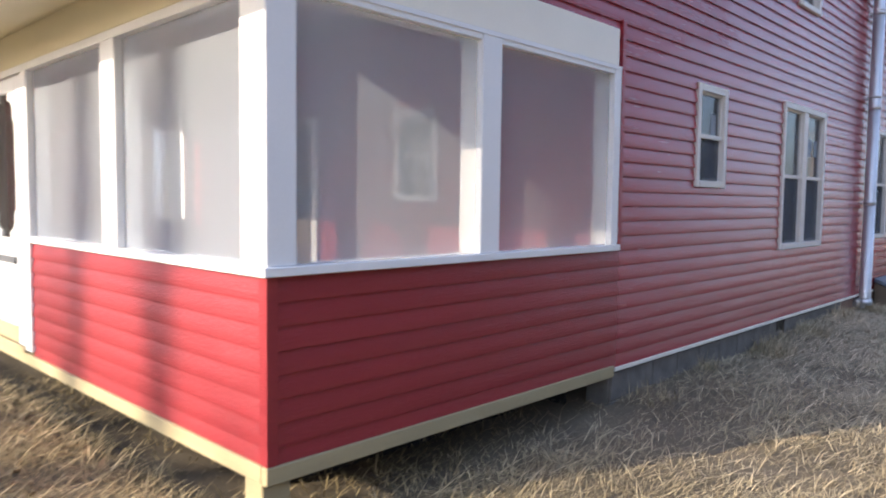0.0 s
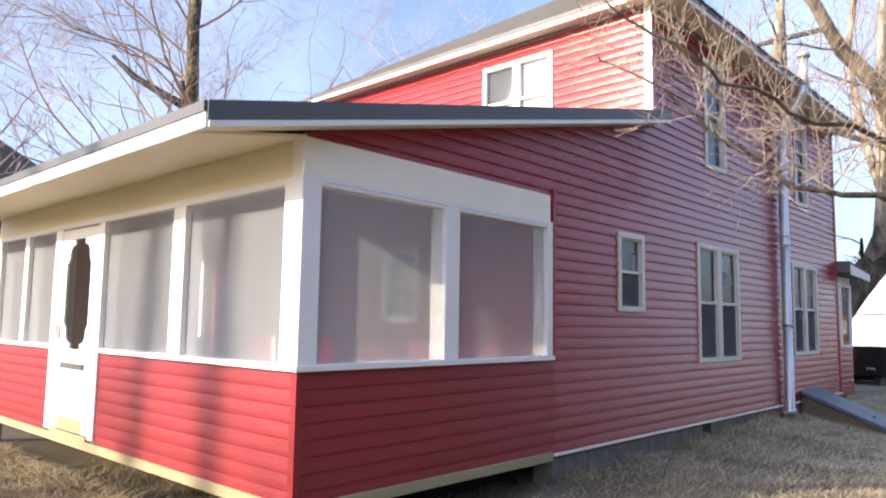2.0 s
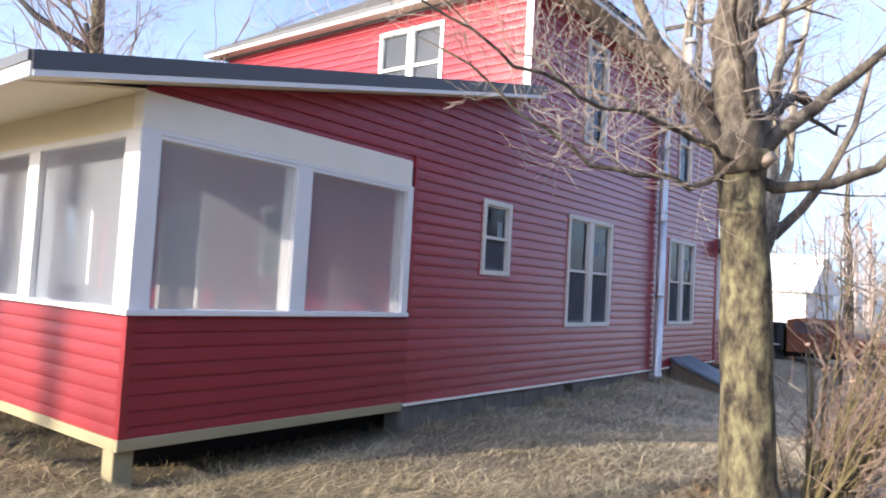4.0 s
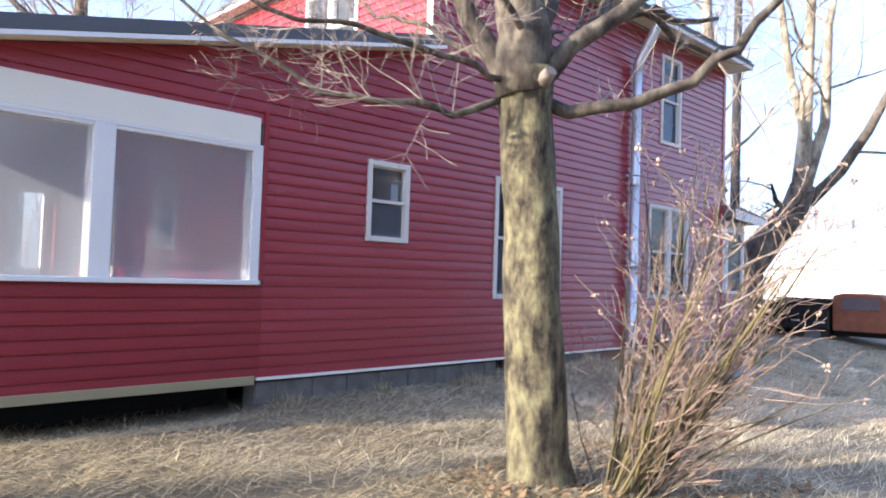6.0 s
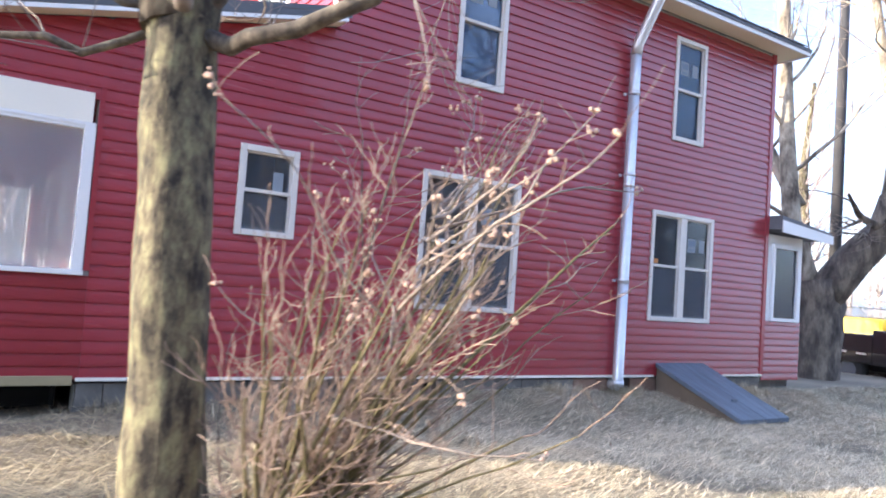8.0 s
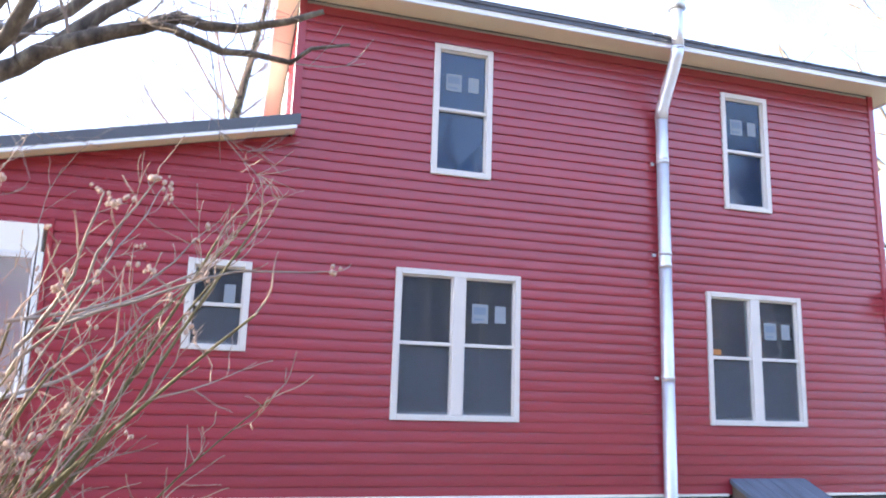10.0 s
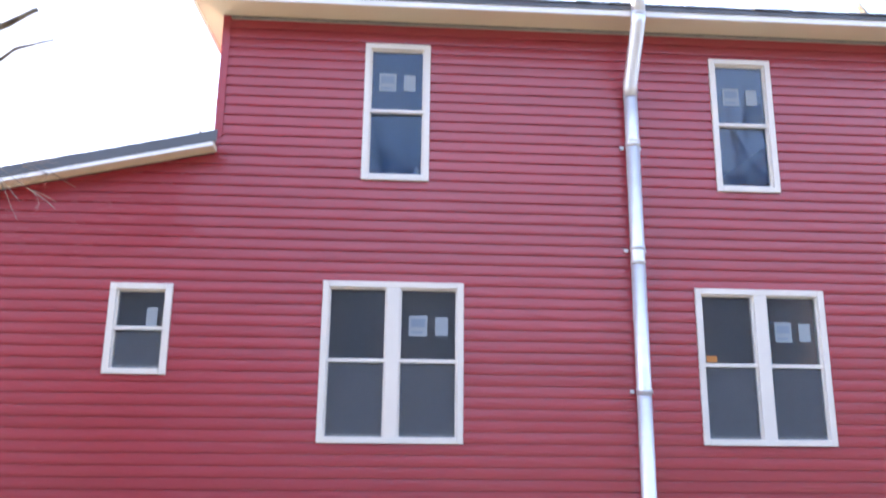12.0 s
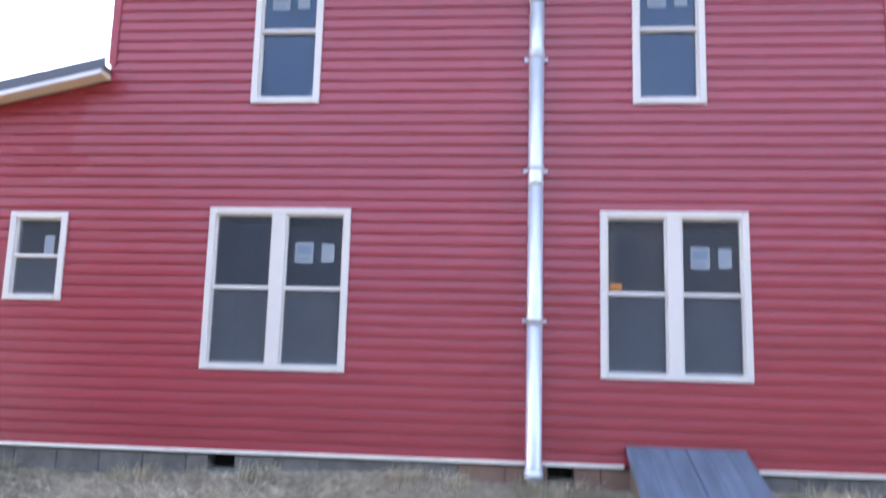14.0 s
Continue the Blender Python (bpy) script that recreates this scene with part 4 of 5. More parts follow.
# ---------------------------------------------------------------- trees
def branch_out(bm, rng, start, way, length, radius, depth, droop=0.0, sides=5, spread=0.7, twigs=None):
    """A wandering limb with side limbs. Limbs thinner than 8 mm go into twigs."""
    n = max(4, int(length / 0.22)) if depth else 4
    n = min(n, 9)
    pts, radii, p, d = [], [], Vector(start), Vector(way).normalized()
    for i in range(n + 1):
        pts.append(p.copy())
        radii.append(max(0.0016, radius * (1 - 0.72 * i / n)))
        d = (d + Vector((rng.gauss(0, 0.13), rng.gauss(0, 0.13), rng.gauss(0.03, 0.10) - droop * i / n))).normalized()
        p = p + d * length / n
    target = twigs if twigs is not None and radius < 0.012 else bm
    tube(target, pts, radii, 3 if radius < 0.006 else (4 if radius < 0.02 else (sides if radius < 0.06 else 9)), cap=False)
    if depth <= 0:
        return
    kids = rng.randint(3, 5)
    for k in range(kids):
        i = rng.randint(max(1, n // 4), n - 1) if k else n - 1
        fd = (pts[i + 1] - pts[i]).normalized()
        side = Vector((rng.gauss(0, 1), rng.gauss(0, 1), rng.gauss(0.25, 0.7)))
        side = (side - fd * side.dot(fd)).normalized()
        kd = fd * rng.uniform(0.6, 1.0) + side * rng.uniform(spread * 0.6, spread * 1.3)
        branch_out(bm, rng, pts[i], kd, length * rng.uniform(0.45, 0.72), max(0.0018, radii[i] * rng.uniform(0.5, 0.72)), depth - 1, droop, sides, spread, twigs)


def bumpy_trunk(bm, pts, radii, sides=16, seed=1, rough=0.05):
    tube(bm, pts, radii, sides)
    for v in bm.verts:
        c = min(pts, key=lambda q: (Vector(q) - v.co).length)
        d = Vector((v.co.x - c[0], v.co.y - c[1], 0))
        v.co += d * rough * (noise.noise(Vector((v.co.x * 9, v.co.y * 9, v.co.z * 2.2 + seed))) * 2)


def dense(points, radii, step=0.12):
    """More rings along a line of points."""
    out, rr = [], []
    for (a, ra), (b, rb) in zip(zip(points, radii), zip(points[1:], radii[1:])):
        a, b = Vector(a), Vector(b)
        n = max(1, int((b - a).length / step))
        for i in range(n):
            out.append(a.lerp(b, i / n))
            rr.append(ra + (rb - ra) * i / n)
    return out + [Vector(points[-1])], rr + [radii[-1]]


RIGHT, FWD = Vector((0.70, -0.71, 0)), Vector((0.71, 0.70, 0))


def yard_tree():
    """The tree close to the wall: a straight lichened trunk that forks above head height."""
    rng = random.Random(5)
    base = Vector((2.692, -3.022, 0.40))
    tree = thing("yard_tree", base, "bare deciduous tree with a lichened trunk, forking above head height", "tree")
    bm = bmesh.new()
    pts, rad = dense([(0.09, -0.09, -0.15), (0.08, -0.08, 0.06), (0.06, -0.06, 0.25), (0.03, -0.03, 1.2), (-0.02, 0.02, 2.25), (-0.03, 0.03, 2.45)], [0.26, 0.212, 0.178, 0.165, 0.153, 0.17], 0.06)
    bumpy_trunk(bm, pts, rad, 32, 3, 0.075)
    part("trunk", bm, M_BARK, tree, "mottled olive-grey bark")
    tw = bmesh.new()
    crotch = Vector((-0.03, 0.03, 2.36))

    def limb(rows, r0, r1, depth, seed, fine=True):
        """rows: how far right, up and ahead of the crotch, seen from the lawn."""
        g = random.Random(seed)
        bm = bmesh.new()
        raw = [crotch + RIGHT * a + Vector((0, 0, b)) + FWD * c for a, b, c in rows]
        p, r = dense(raw, [r0 + (r1 - r0) * i / (len(raw) - 1) for i in range(len(raw))], 0.15)
        p = [q + Vector((g.gauss(0, 0.02), g.gauss(0, 0.02), g.gauss(0, 0.02))) if 0 < i < len(p) - 1 else q for i, q in enumerate(p)]
        tube(bm, p, r, 10 if r0 > 0.04 else 6)
        for i in range(2, len(p) - 1, 1 if seed == 15 else 2):
            fd = (p[i + 1] - p[i]).normalized()
            for _ in range(2 if seed in (15, 16, 17, 18) else 1):
                side = Vector((g.gauss(0, 1), g.gauss(0, 1), g.gauss(0.3, 0.8)))
                side = (side - fd * side.dot(fd)).normalized()
                branch_out(bm, g, p[i], fd * g.uniform(0.3, 0.9) + side, g.uniform(0.35, 0.9), max(0.003, r[i] * g.uniform(0.15, 0.3)), depth, 0.0, 5, 0.8, tw)
        part("limb", bm, M_LIMB, tree)

    limb([(0, -0.05, 0), (-0.02, 0.45, 0.02), (-0.05, 1.1, 0.05), (-0.02, 2.0, 0.1), (0.1, 3.2, 0.2)], 0.172, 0.10, 1, 11)
    limb([(-0.05, 0, 0), (-0.30, 0.42, 0.05), (-0.58, 0.85, 0.1), (-0.9, 1.5, 0.2)], 0.075, 0.03, 1, 12)
    limb([(0.05, 0.0, 0), (0.42, 0.36, 0.0), (0.95, 0.75, 0.1), (1.5, 1.4, 0.1)], 0.065, 0.025, 1, 13)
    limb([(0.10, -0.08, 0), (0.42, -0.14, -0.05), (0.95, 0.02, -0.1), (1.3, 0.35, -0.1), (1.65, 0.8, -0.1), (1.9, 1.5, 0)], 0.045, 0.015, 1, 14)
    limb([(-0.08, -0.05, 0), (-0.40, -0.20, -0.1), (-0.8, -0.18, -0.2), (-1.3, -0.05, -0.3), (-1.8, 0.25, -0.4), (-2.3, 0.55, -0.4)], 0.026, 0.006, 2, 15)
    limb([(-0.05, 0.02, -0.05), (-0.6, 0.10, -0.35), (-1.2, 0.16, -0.6), (-1.9, 0.32, -0.9), (-2.5, 0.62, -1.1)], 0.020, 0.005, 2, 16)
    limb([(0.0, 0.25, -0.1), (-0.4, 0.75, -0.6), (-0.9, 1.05, -1.1), (-1.3, 1.0, -1.5), (-1.7, 0.85, -1.7)], 0.022, 0.005, 2, 17)
    limb([(-0.05, 0.1, 0.1), (-0.5, 0.45, 0.5), (-1.0, 0.75, 0.9), (-1.5, 1.15, 1.2)], 0.026, 0.007, 2, 18)
    limb([(0.05, 0.05, 0.05), (0.4, 0.45, 0.35), (0.8, 0.75, 0.7), (1.2, 0.8, 1.0), (1.55, 0.9, 1.25)], 0.062, 0.014, 2, 22)
    limb([(0.4, 0.45, 0.35), (0.7, 0.95, 0.75), (1.0, 1.3, 1.05), (1.3, 1.5, 1.3)], 0.045, 0.012, 2, 23)
    limb([(0.8, 0.75, 0.7), (1.1, 0.6, 0.9), (1.45, 0.6, 1.1), (1.7, 0.7, 1.3)], 0.03, 0.008, 1, 24)
    limb([(0.05, 0.3, 0.1), (0.3, 0.9, 0.6), (0.7, 1.5, 1.0), (1.0, 2.3, 1.3)], 0.045, 0.012, 1, 19)
    part("crown", tw, M_TWIG, tree, "fine pale bare twigs")
    bm = bmesh.new()
    tube(bm, [crotch + RIGHT * 0.09 - FWD * 0.12, crotch + RIGHT * 0.13 - FWD * 0.19 + Vector((0, 0, 0.05))], [0.045, 0.036], 10)
    part("pruned_stub", bm, M_TWIG, tree, "pale cut branch stub")
    return tree


yard_tree()


def shrub():
    """Thick stems that rise together from one clump and lean over the lawn, with crooked side shoots that carry pods."""
    rng = random.Random(21)
    base = Vector((3.05, -3.40, 0.38))
    sh = thing("shrub", base, "leafless olive-stemmed shrub with pale dry seed heads", "shrub")
    tw, pods = bmesh.new(), []

    def shoot(bm, start, way, length, radius, n, wander, rise, sides):
        pts, rr, p, d = [], [], Vector(start), Vector(way).normalized()
        for i in range(n + 1):
            pts.append(p.copy())
            rr.append(max(0.0017, radius * (1 - 0.68 * i / n)))
            d = (d + Vector((rng.gauss(0, wander), rng.gauss(0, wander), rng.gauss(rise, wander * 0.7)))).normalized()
            p = p + d * length / n
        tube(bm, pts, rr, sides, cap=False)
        return pts, rr

    def head(c):
        for _ in range(rng.randint(2, 5)):
            pods.append((c + Vector((rng.gauss(0, 0.012), rng.gauss(0, 0.012), rng.gauss(0.006, 0.010))), rng.uniform(0.006, 0.012)))

    def twig(start, way, length, radius, level):
        pts, rr = shoot(tw, start, way, length, radius, 6, 0.2, 0.05, 4)
        if level:
            for i in (2, 3, 4, 5):
                if rng.random() < 0.55:
                    fd = (pts[i + 1] - pts[i]).normalized()
                    side = Vector((rng.gauss(0, 1), rng.gauss(0, 1), rng.gauss(0.1, 0.6))).normalized()
                    twig(pts[i], fd * 0.8 + side * 0.7, length * rng.uniform(0.3, 0.6), rr[i] * 0.7, level - 1)
        if rng.random() < 0.05 and len(pods) < 150 and pts[-1].z > 1.0:
            head(pts[-1])

    for k in range(80):
        a = rng.uniform(0, 6.28)
        foot = Vector((math.cos(a), math.sin(a), 0)) * 0.12 * math.sqrt(rng.random())
        lean = Vector((rng.gauss(0.34, 0.12), -max(0.05, min(0.8, rng.gauss(0.40, 0.15))), 1)) + foot * 0.6
        L, r = rng.uniform(0.9, 1.75), rng.uniform(0.007, 0.017)
        if k % 3 == 0:
            L, r = rng.uniform(0.25, 0.8), rng.uniform(0.005, 0.010)
            lean += Vector((rng.gauss(0, 0.25), rng.gauss(0.05, 0.25), 0))
        if k % 8 == 5:
            L = rng.uniform(2.0, 2.7)
            lean = Vector((rng.uniform(0.35, 0.75), rng.gauss(-0.15, 0.12), 1))
        bm = bmesh.new()
        pts, rr = shoot(bm, foot + Vector((0, 0, -0.08)), lean, L, r, 10, 0.075, 0.0, 6)
        part("stem", bm, M_STEM if k % 3 else M_LIMB, sh)
        for i in range(4, 10):
            if rng.random() < 0.8:
                fd = (pts[i + 1] - pts[i]).normalized()
                side = Vector((rng.gauss(0.1, 1), rng.gauss(-0.2, 1), rng.gauss(0.0, 0.5))).normalized()
                twig(pts[i], fd * 0.8 + side * 0.7, rng.uniform(0.15, 0.5), rr[i] * 0.6, 2 if k % 5 == 0 else 1)
        twig(pts[-1], pts[-1] - pts[-2], rng.uniform(0.2, 0.4), rr[-1], 1)
    # long crooked boughs with heads at their ends
    for k in range(16):
        a = k * 6.283 / 16 + rng.gauss(0, 0.2)
        rise = rng.uniform(0.6, 1.6)
        start = Vector((0.38 * rise + rng.gauss(0, 0.06), -0.30 * rise + rng.gauss(0, 0.06), rise))
        bm = bmesh.new()
        pts, rr = shoot(bm, start, Vector((math.cos(a) + 0.45, math.sin(a) - 0.1, rng.uniform(0.2, 0.9))), rng.uniform(0.7, 1.2), rng.uniform(0.006, 0.010), 9, 0.17, 0.07, 6)
        part("bough", bm, M_TWIG, sh, "pale crooked bough")
        for i in (3, 4, 5, 6, 7, 8, 9):
            if rng.random() < 0.7:
                fd = (pts[i] - pts[i - 1]).normalized()
                side = Vector((rng.gauss(0, 1), rng.gauss(0, 1), rng.gauss(0.5, 0.6))).normalized()
                q, _ = shoot(tw, pts[i], fd * 0.6 + side, rng.uniform(0.08, 0.28), rr[i] * 0.7, 4, 0.2, 0.1, 4)
                if rng.random() < 0.22:
                    head(q[-1])
        head(pts[-1])
    tagged(part("twig_tangle", tw, M_SHOOT, sh, "fine crooked pinkish-brown twigs"), kind="stuff")
    for c, r in pods:
        pb = bmesh.new()
        bmesh.ops.create_icosphere(pb, subdivisions=1, radius=r, matrix=Matrix.Diagonal((1, 1, 1.25, 1)))
        part("seed_pod", pb, M_POD, sh, "dry pinkish seed pod").location = c


shrub()


def big_tree():
    rng = random.Random(31)
    base = Vector((15.2, 1.15, 0.2))
    tree = thing("old_tree", base, "huge old bare tree with forked dark trunk", "tree")
    bm = bmesh.new()
    pts, rad = dense([(0, 0, -0.3), (0, 0, 0.3), (0.05, -0.05, 1.6), (0.0, 0.0, 2.1)], [0.62, 0.46, 0.42, 0.44], 0.2)
    bumpy_trunk(bm, pts, rad, 18, 9, 0.10)
    part("trunk", bm, M_BARK_DARK, tree, "dark furrowed trunk")
    tw = bmesh.new()
    R2 = Vector((0.35, -0.94, 0))
    # pale bark paints the sun on the upright stems; the others stay dark
    for rows, r0, r1, seed, skin in (
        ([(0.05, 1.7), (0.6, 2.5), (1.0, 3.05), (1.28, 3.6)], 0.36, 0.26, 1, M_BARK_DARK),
        ([(1.2, 3.4), (1.32, 4.6), (1.28, 6.5), (1.5, 9.5)], 0.19, 0.07, 7, M_BARK_SUNLIT),
        ([(1.3, 3.5), (1.55, 5.0), (1.75, 7.0), (2.1, 10.0)], 0.14, 0.05, 8, M_BARK_SUNLIT),
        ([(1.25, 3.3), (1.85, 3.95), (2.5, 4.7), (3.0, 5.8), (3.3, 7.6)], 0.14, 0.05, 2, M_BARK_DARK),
        ([(-0.1, 1.9), (-0.35, 3.2), (-0.6, 5.0), (-0.7, 8.0), (-0.5, 10.5)], 0.20, 0.08, 4, M_BARK_SUNLIT),
        ([(-0.4, 3.5), (-1.2, 5.0), (-2.4, 6.6), (-3.4, 8.6)], 0.14, 0.04, 5, M_BARK_SUNLIT),
        ([(1.3, 4.4), (0.9, 6.0), (0.7, 8.0), (1.1, 10.5)], 0.11, 0.05, 6, M_BARK_SUNLIT),
    ):
        g = random.Random(seed)
        bm = bmesh.new()
        raw = [R2 * a + Vector((0, 0, b)) + Vector((1, 0, 0)) * g.uniform(-0.3, 0.3) * (b > 2.6) for a, b in rows]
        p, r = dense(raw, [r0 + (r1 - r0) * i / (len(raw) - 1) for i in range(len(raw))], 0.4)
        tube(bm, p, r, 12)
        for i in range(3, len(p) - 1, 2):
            fd = (p[i + 1] - p[i]).normalized()
            side = Vector((g.gauss(0, 1), g.gauss(0, 1), g.gauss(0.2, 0.6)))
            side = (side - fd * side.dot(fd)).normalized()
            branch_out(bm, g, p[i], fd * 0.6 + side, g.uniform(1.4, 3.2), r[i] * 0.3, 3, 0.0, 5, 0.75, tw)
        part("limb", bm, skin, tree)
    part("crown", tw, M_TWIG, tree, "fine bare twigs")


big_tree()


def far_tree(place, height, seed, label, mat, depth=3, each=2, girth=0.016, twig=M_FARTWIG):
    rng = random.Random(seed)
    tree = thing("bare_tree", place, label, "tree", "bare trees behind the house")
    bm, tw = bmesh.new(), bmesh.new()
    r = height * girth
    top = height * 0.75
    pts, rad = dense([(0, 0, -0.3), (0, 0, height * 0.2), (rng.gauss(0, 0.2), rng.gauss(0, 0.2), height * 0.5), (rng.gauss(0, 0.4), rng.gauss(0, 0.4), top)], [r * 1.5, r, r * 0.75, r * 0.3], 0.5)
    tube(bm, pts, rad, 10)
    part("trunk", bm, mat, tree)
    bm = bmesh.new()
    for i in range(len(pts) // 4, len(pts) - 1, 1 if each > 1 else 3):
        for _ in range(each):
            side = Vector((rng.gauss(0, 1), rng.gauss(0, 1), rng.uniform(0.1, 0.9))).normalized()
            branch_out(bm, rng, pts[i], side + Vector((0, 0, 0.5)), height * rng.uniform(0.16, 0.34), rad[i] * 0.26, depth, 0.0, 4, 0.7)
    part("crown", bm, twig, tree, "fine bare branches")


far_tree((4.0, 9.1, 0.2), 14.5, 41, "bare tree with a broken limb behind the porch roof", M_BARK, 4, 2, 0.0105, M_SHOOT)
broken = bmesh.new()
tube(broken, [(0, 0, 5.6), (-0.45, 0.48, 5.95), (-0.85, 0.92, 6.3), (-1.15, 1.23, 6.7)], [0.10, 0.08, 0.065, 0.04], 8)
tube(broken, [(-0.08, 0.08, 5.68), (-0.18, 0.19, 5.95), (-0.22, 0.24, 6.22)], [0.075, 0.065, 0.05], 8)
part("broken_limb", broken, M_CREOSOTE, bpy.data.objects["bare_tree"], "dark broken limb")
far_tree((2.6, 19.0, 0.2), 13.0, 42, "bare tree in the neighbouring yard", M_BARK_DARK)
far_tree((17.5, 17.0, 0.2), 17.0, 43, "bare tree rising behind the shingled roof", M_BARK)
# next three stand out of view, added to cast shadows on porch and lawn
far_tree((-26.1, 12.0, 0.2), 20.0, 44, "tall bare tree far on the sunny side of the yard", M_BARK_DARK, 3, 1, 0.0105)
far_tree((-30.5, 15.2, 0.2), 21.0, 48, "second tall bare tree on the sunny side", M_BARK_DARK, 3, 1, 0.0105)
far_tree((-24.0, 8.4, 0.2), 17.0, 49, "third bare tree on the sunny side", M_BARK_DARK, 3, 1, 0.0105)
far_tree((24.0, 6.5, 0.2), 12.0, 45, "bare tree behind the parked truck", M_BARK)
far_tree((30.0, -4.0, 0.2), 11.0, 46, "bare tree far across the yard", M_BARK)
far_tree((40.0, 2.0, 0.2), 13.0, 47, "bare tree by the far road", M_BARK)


# ---------------------------------------------------------------- things in the yard and beyond
def dump_truck():
    """An old truck seen from its side: black steel bed, rusty cab and bonnet."""
    tr = thing("dump_truck", (18.4, 0.0, 0.22), "old truck with a black steel bed and rusty cab", "truck")
    bm = boxes((-0.9, 1.22, 0.50, 0.9, 2.35, 1.10))
    part("tail_box", bm, M_BLACK, tr, "black steel side panel", 0.02)
    part("bed", boxes((-0.95, 0.02, 0.48, 0.95, 1.215, 1.20)), M_BLACK, tr, "black steel bed", 0.02)
    part("chassis", boxes((-0.45, -2.3, 0.34, 0.45, 2.3, 0.46)), M_TYRE, tr)
    bm = bmesh.new()
    prism(bm, [(-0.85, u, z) for u, z in [(-0.02, 0.47), (-0.02, 1.28), (-0.25, 1.34), (-1.0, 1.32), (-1.3, 0.98), (-1.32, 0.47)]], (1.7, 0, 0))
    part("cab", bm, M_RUST, tr, "rust-brown cab", 0.02)
    bm = bmesh.new()
    prism(bm, [(-0.75, u, z) for u, z in [(-1.325, 0.47), (-1.325, 0.92), (-2.3, 0.84), (-2.4, 0.74), (-2.4, 0.47)]], (1.5, 0, 0))
    part("bonnet", bm, M_RUST, tr, "rust-brown bonnet", 0.02)
    part("side_window", boxes((-0.862, -1.0, 0.96, -0.852, -0.2, 1.24)), M_GLASS, tr)
    for u in (-1.9, 1.75, 0.4):
        for x in (-0.72, 0.72):
            bm = bmesh.new()
            tube(bm, [(x - 0.12, u, 0.34), (x - 0.09, u, 0.34), (x + 0.09, u, 0.34), (x + 0.12, u, 0.34)], [0.29, 0.345, 0.345, 0.29], 20)
            wheel = part("wheel", bm, M_TYRE, tr, "dark tyre")
            bm = bmesh.new()
            tube(bm, [(x - 0.13, u, 0.34), (x + 0.13, u, 0.34)], [0.18, 0.18], 16)
            part("rim", bm, M_ROOFEDGE, wheel)
    for u, z in ((2.1, 1.0), (1.85, 0.72), (1.45, 0.70), (0.75, 0.66), (0.2, 0.64)):
        x = -0.9 if u > 1.22 else -0.95
        part("reflector", boxes((x - 0.012, u - 0.10, z - 0.018, x - 0.001, u + 0.10, z + 0.018)), M_CHROME, tr, "bright reflector strip")


dump_truck()


def gabled_house(name, place, size, label, wall_mat, roof_mat, turn=0):
    w, d, h = size
    ho = thing(name, place, label, "house")
    ho.rotation_euler = (0, 0, radians(turn))
    part("wall", boxes((-w / 2, -d / 2, -0.5, w / 2, d / 2, h)), wall_mat, ho)
    bm = bmesh.new()
    prism(bm, [(-w / 2 - 0.3, -d / 2 - 0.3, h), (w / 2 + 0.3, -d / 2 - 0.3, h), (0, -d / 2 - 0.3, h + w * 0.3)], (0, d + 0.6, 0))
    part("roof", bm, roof_mat, ho)
    for s in (-1, 1):
        for k in (-0.28, 0.05, 0.33):
            wd = part("window", boxes((s * w / 2 - 0.03, k * d - 0.4, h * 0.4, s * w / 2 + 0.03, k * d + 0.4, h * 0.8)), M_CREAM, ho)
            part("pane", boxes((s * w / 2 - 0.04, k * d - 0.32, h * 0.43, s * w / 2 + 0.04, k * d + 0.32, h * 0.77)), M_GLASS, wd)


pole = thing("utility_pole", (19.45, 3.14, 0.2), "dark weathered wooden utility pole beyond the house", "utility pole")
pb = bmesh.new()
tube(pb, [(0, 0, -0.5), (0, 0, 5.0), (0, 0, 11.0)], [0.15, 0.13, 0.105], 14)
part("pole", pb, M_CREOSOTE, pole)
part("cross_arm", boxes((-0.06, -1.1, 10.2, 0.06, 1.1, 10.32)), M_CREOSOTE, pole, bevel=0.01)

M_BRIGHT = material("bright_white_siding", (0.86, 0.86, 0.84), 0.6, spots=0.04, scale=1)
gabled_house("white_garage", (40.0, 6.6, 0.2), (7.0, 6.6, 2.4), "white gabled outbuilding across the drive", M_BRIGHT, M_BRIGHT)
gabled_house("neighbour_house", (2.4, 24.5, 0.2), (7.0, 8.0, 5.4), "dark-sided neighbouring house with a gabled roof", M_DARKSIDE, M_ROOFEDGE, 0)
gabled_house("brown_house", (70.0, -9.0, 0.2), (9.0, 12.0, 3.0), "low brown house far down the road", M_RUST, M_ROOFEDGE, 10)


def car(place, turn, mat, label):
    c = thing("parked_car", place, label, "car")
    c.rotation_euler = (0, 0, radians(turn))
    bm = bmesh.new()
    prism(bm, [(-0.82, u, z) for u, z in [(-2.1, 0.3), (-2.1, 0.72), (-1.2, 0.86), (-0.6, 1.38), (0.9, 1.40), (1.6, 0.92), (2.1, 0.85), (2.1, 0.3)]], (1.64, 0, 0))
    part("body", bm, mat, c, "", 0.04)
    for u in (-1.35, 1.35):
        for x in (-0.76, 0.76):
            bm = bmesh.new()
            tube(bm, [(x - 0.1, u, 0.31), (x + 0.1, u, 0.31)], [0.31, 0.31], 18)
            part("wheel", bm, M_TYRE, c)
    for x in (-0.83, 0.83):
        part("side_window", boxes((x - 0.004, -0.75, 0.92, x + 0.004, 1.0, 1.28)), M_GLASS, c)


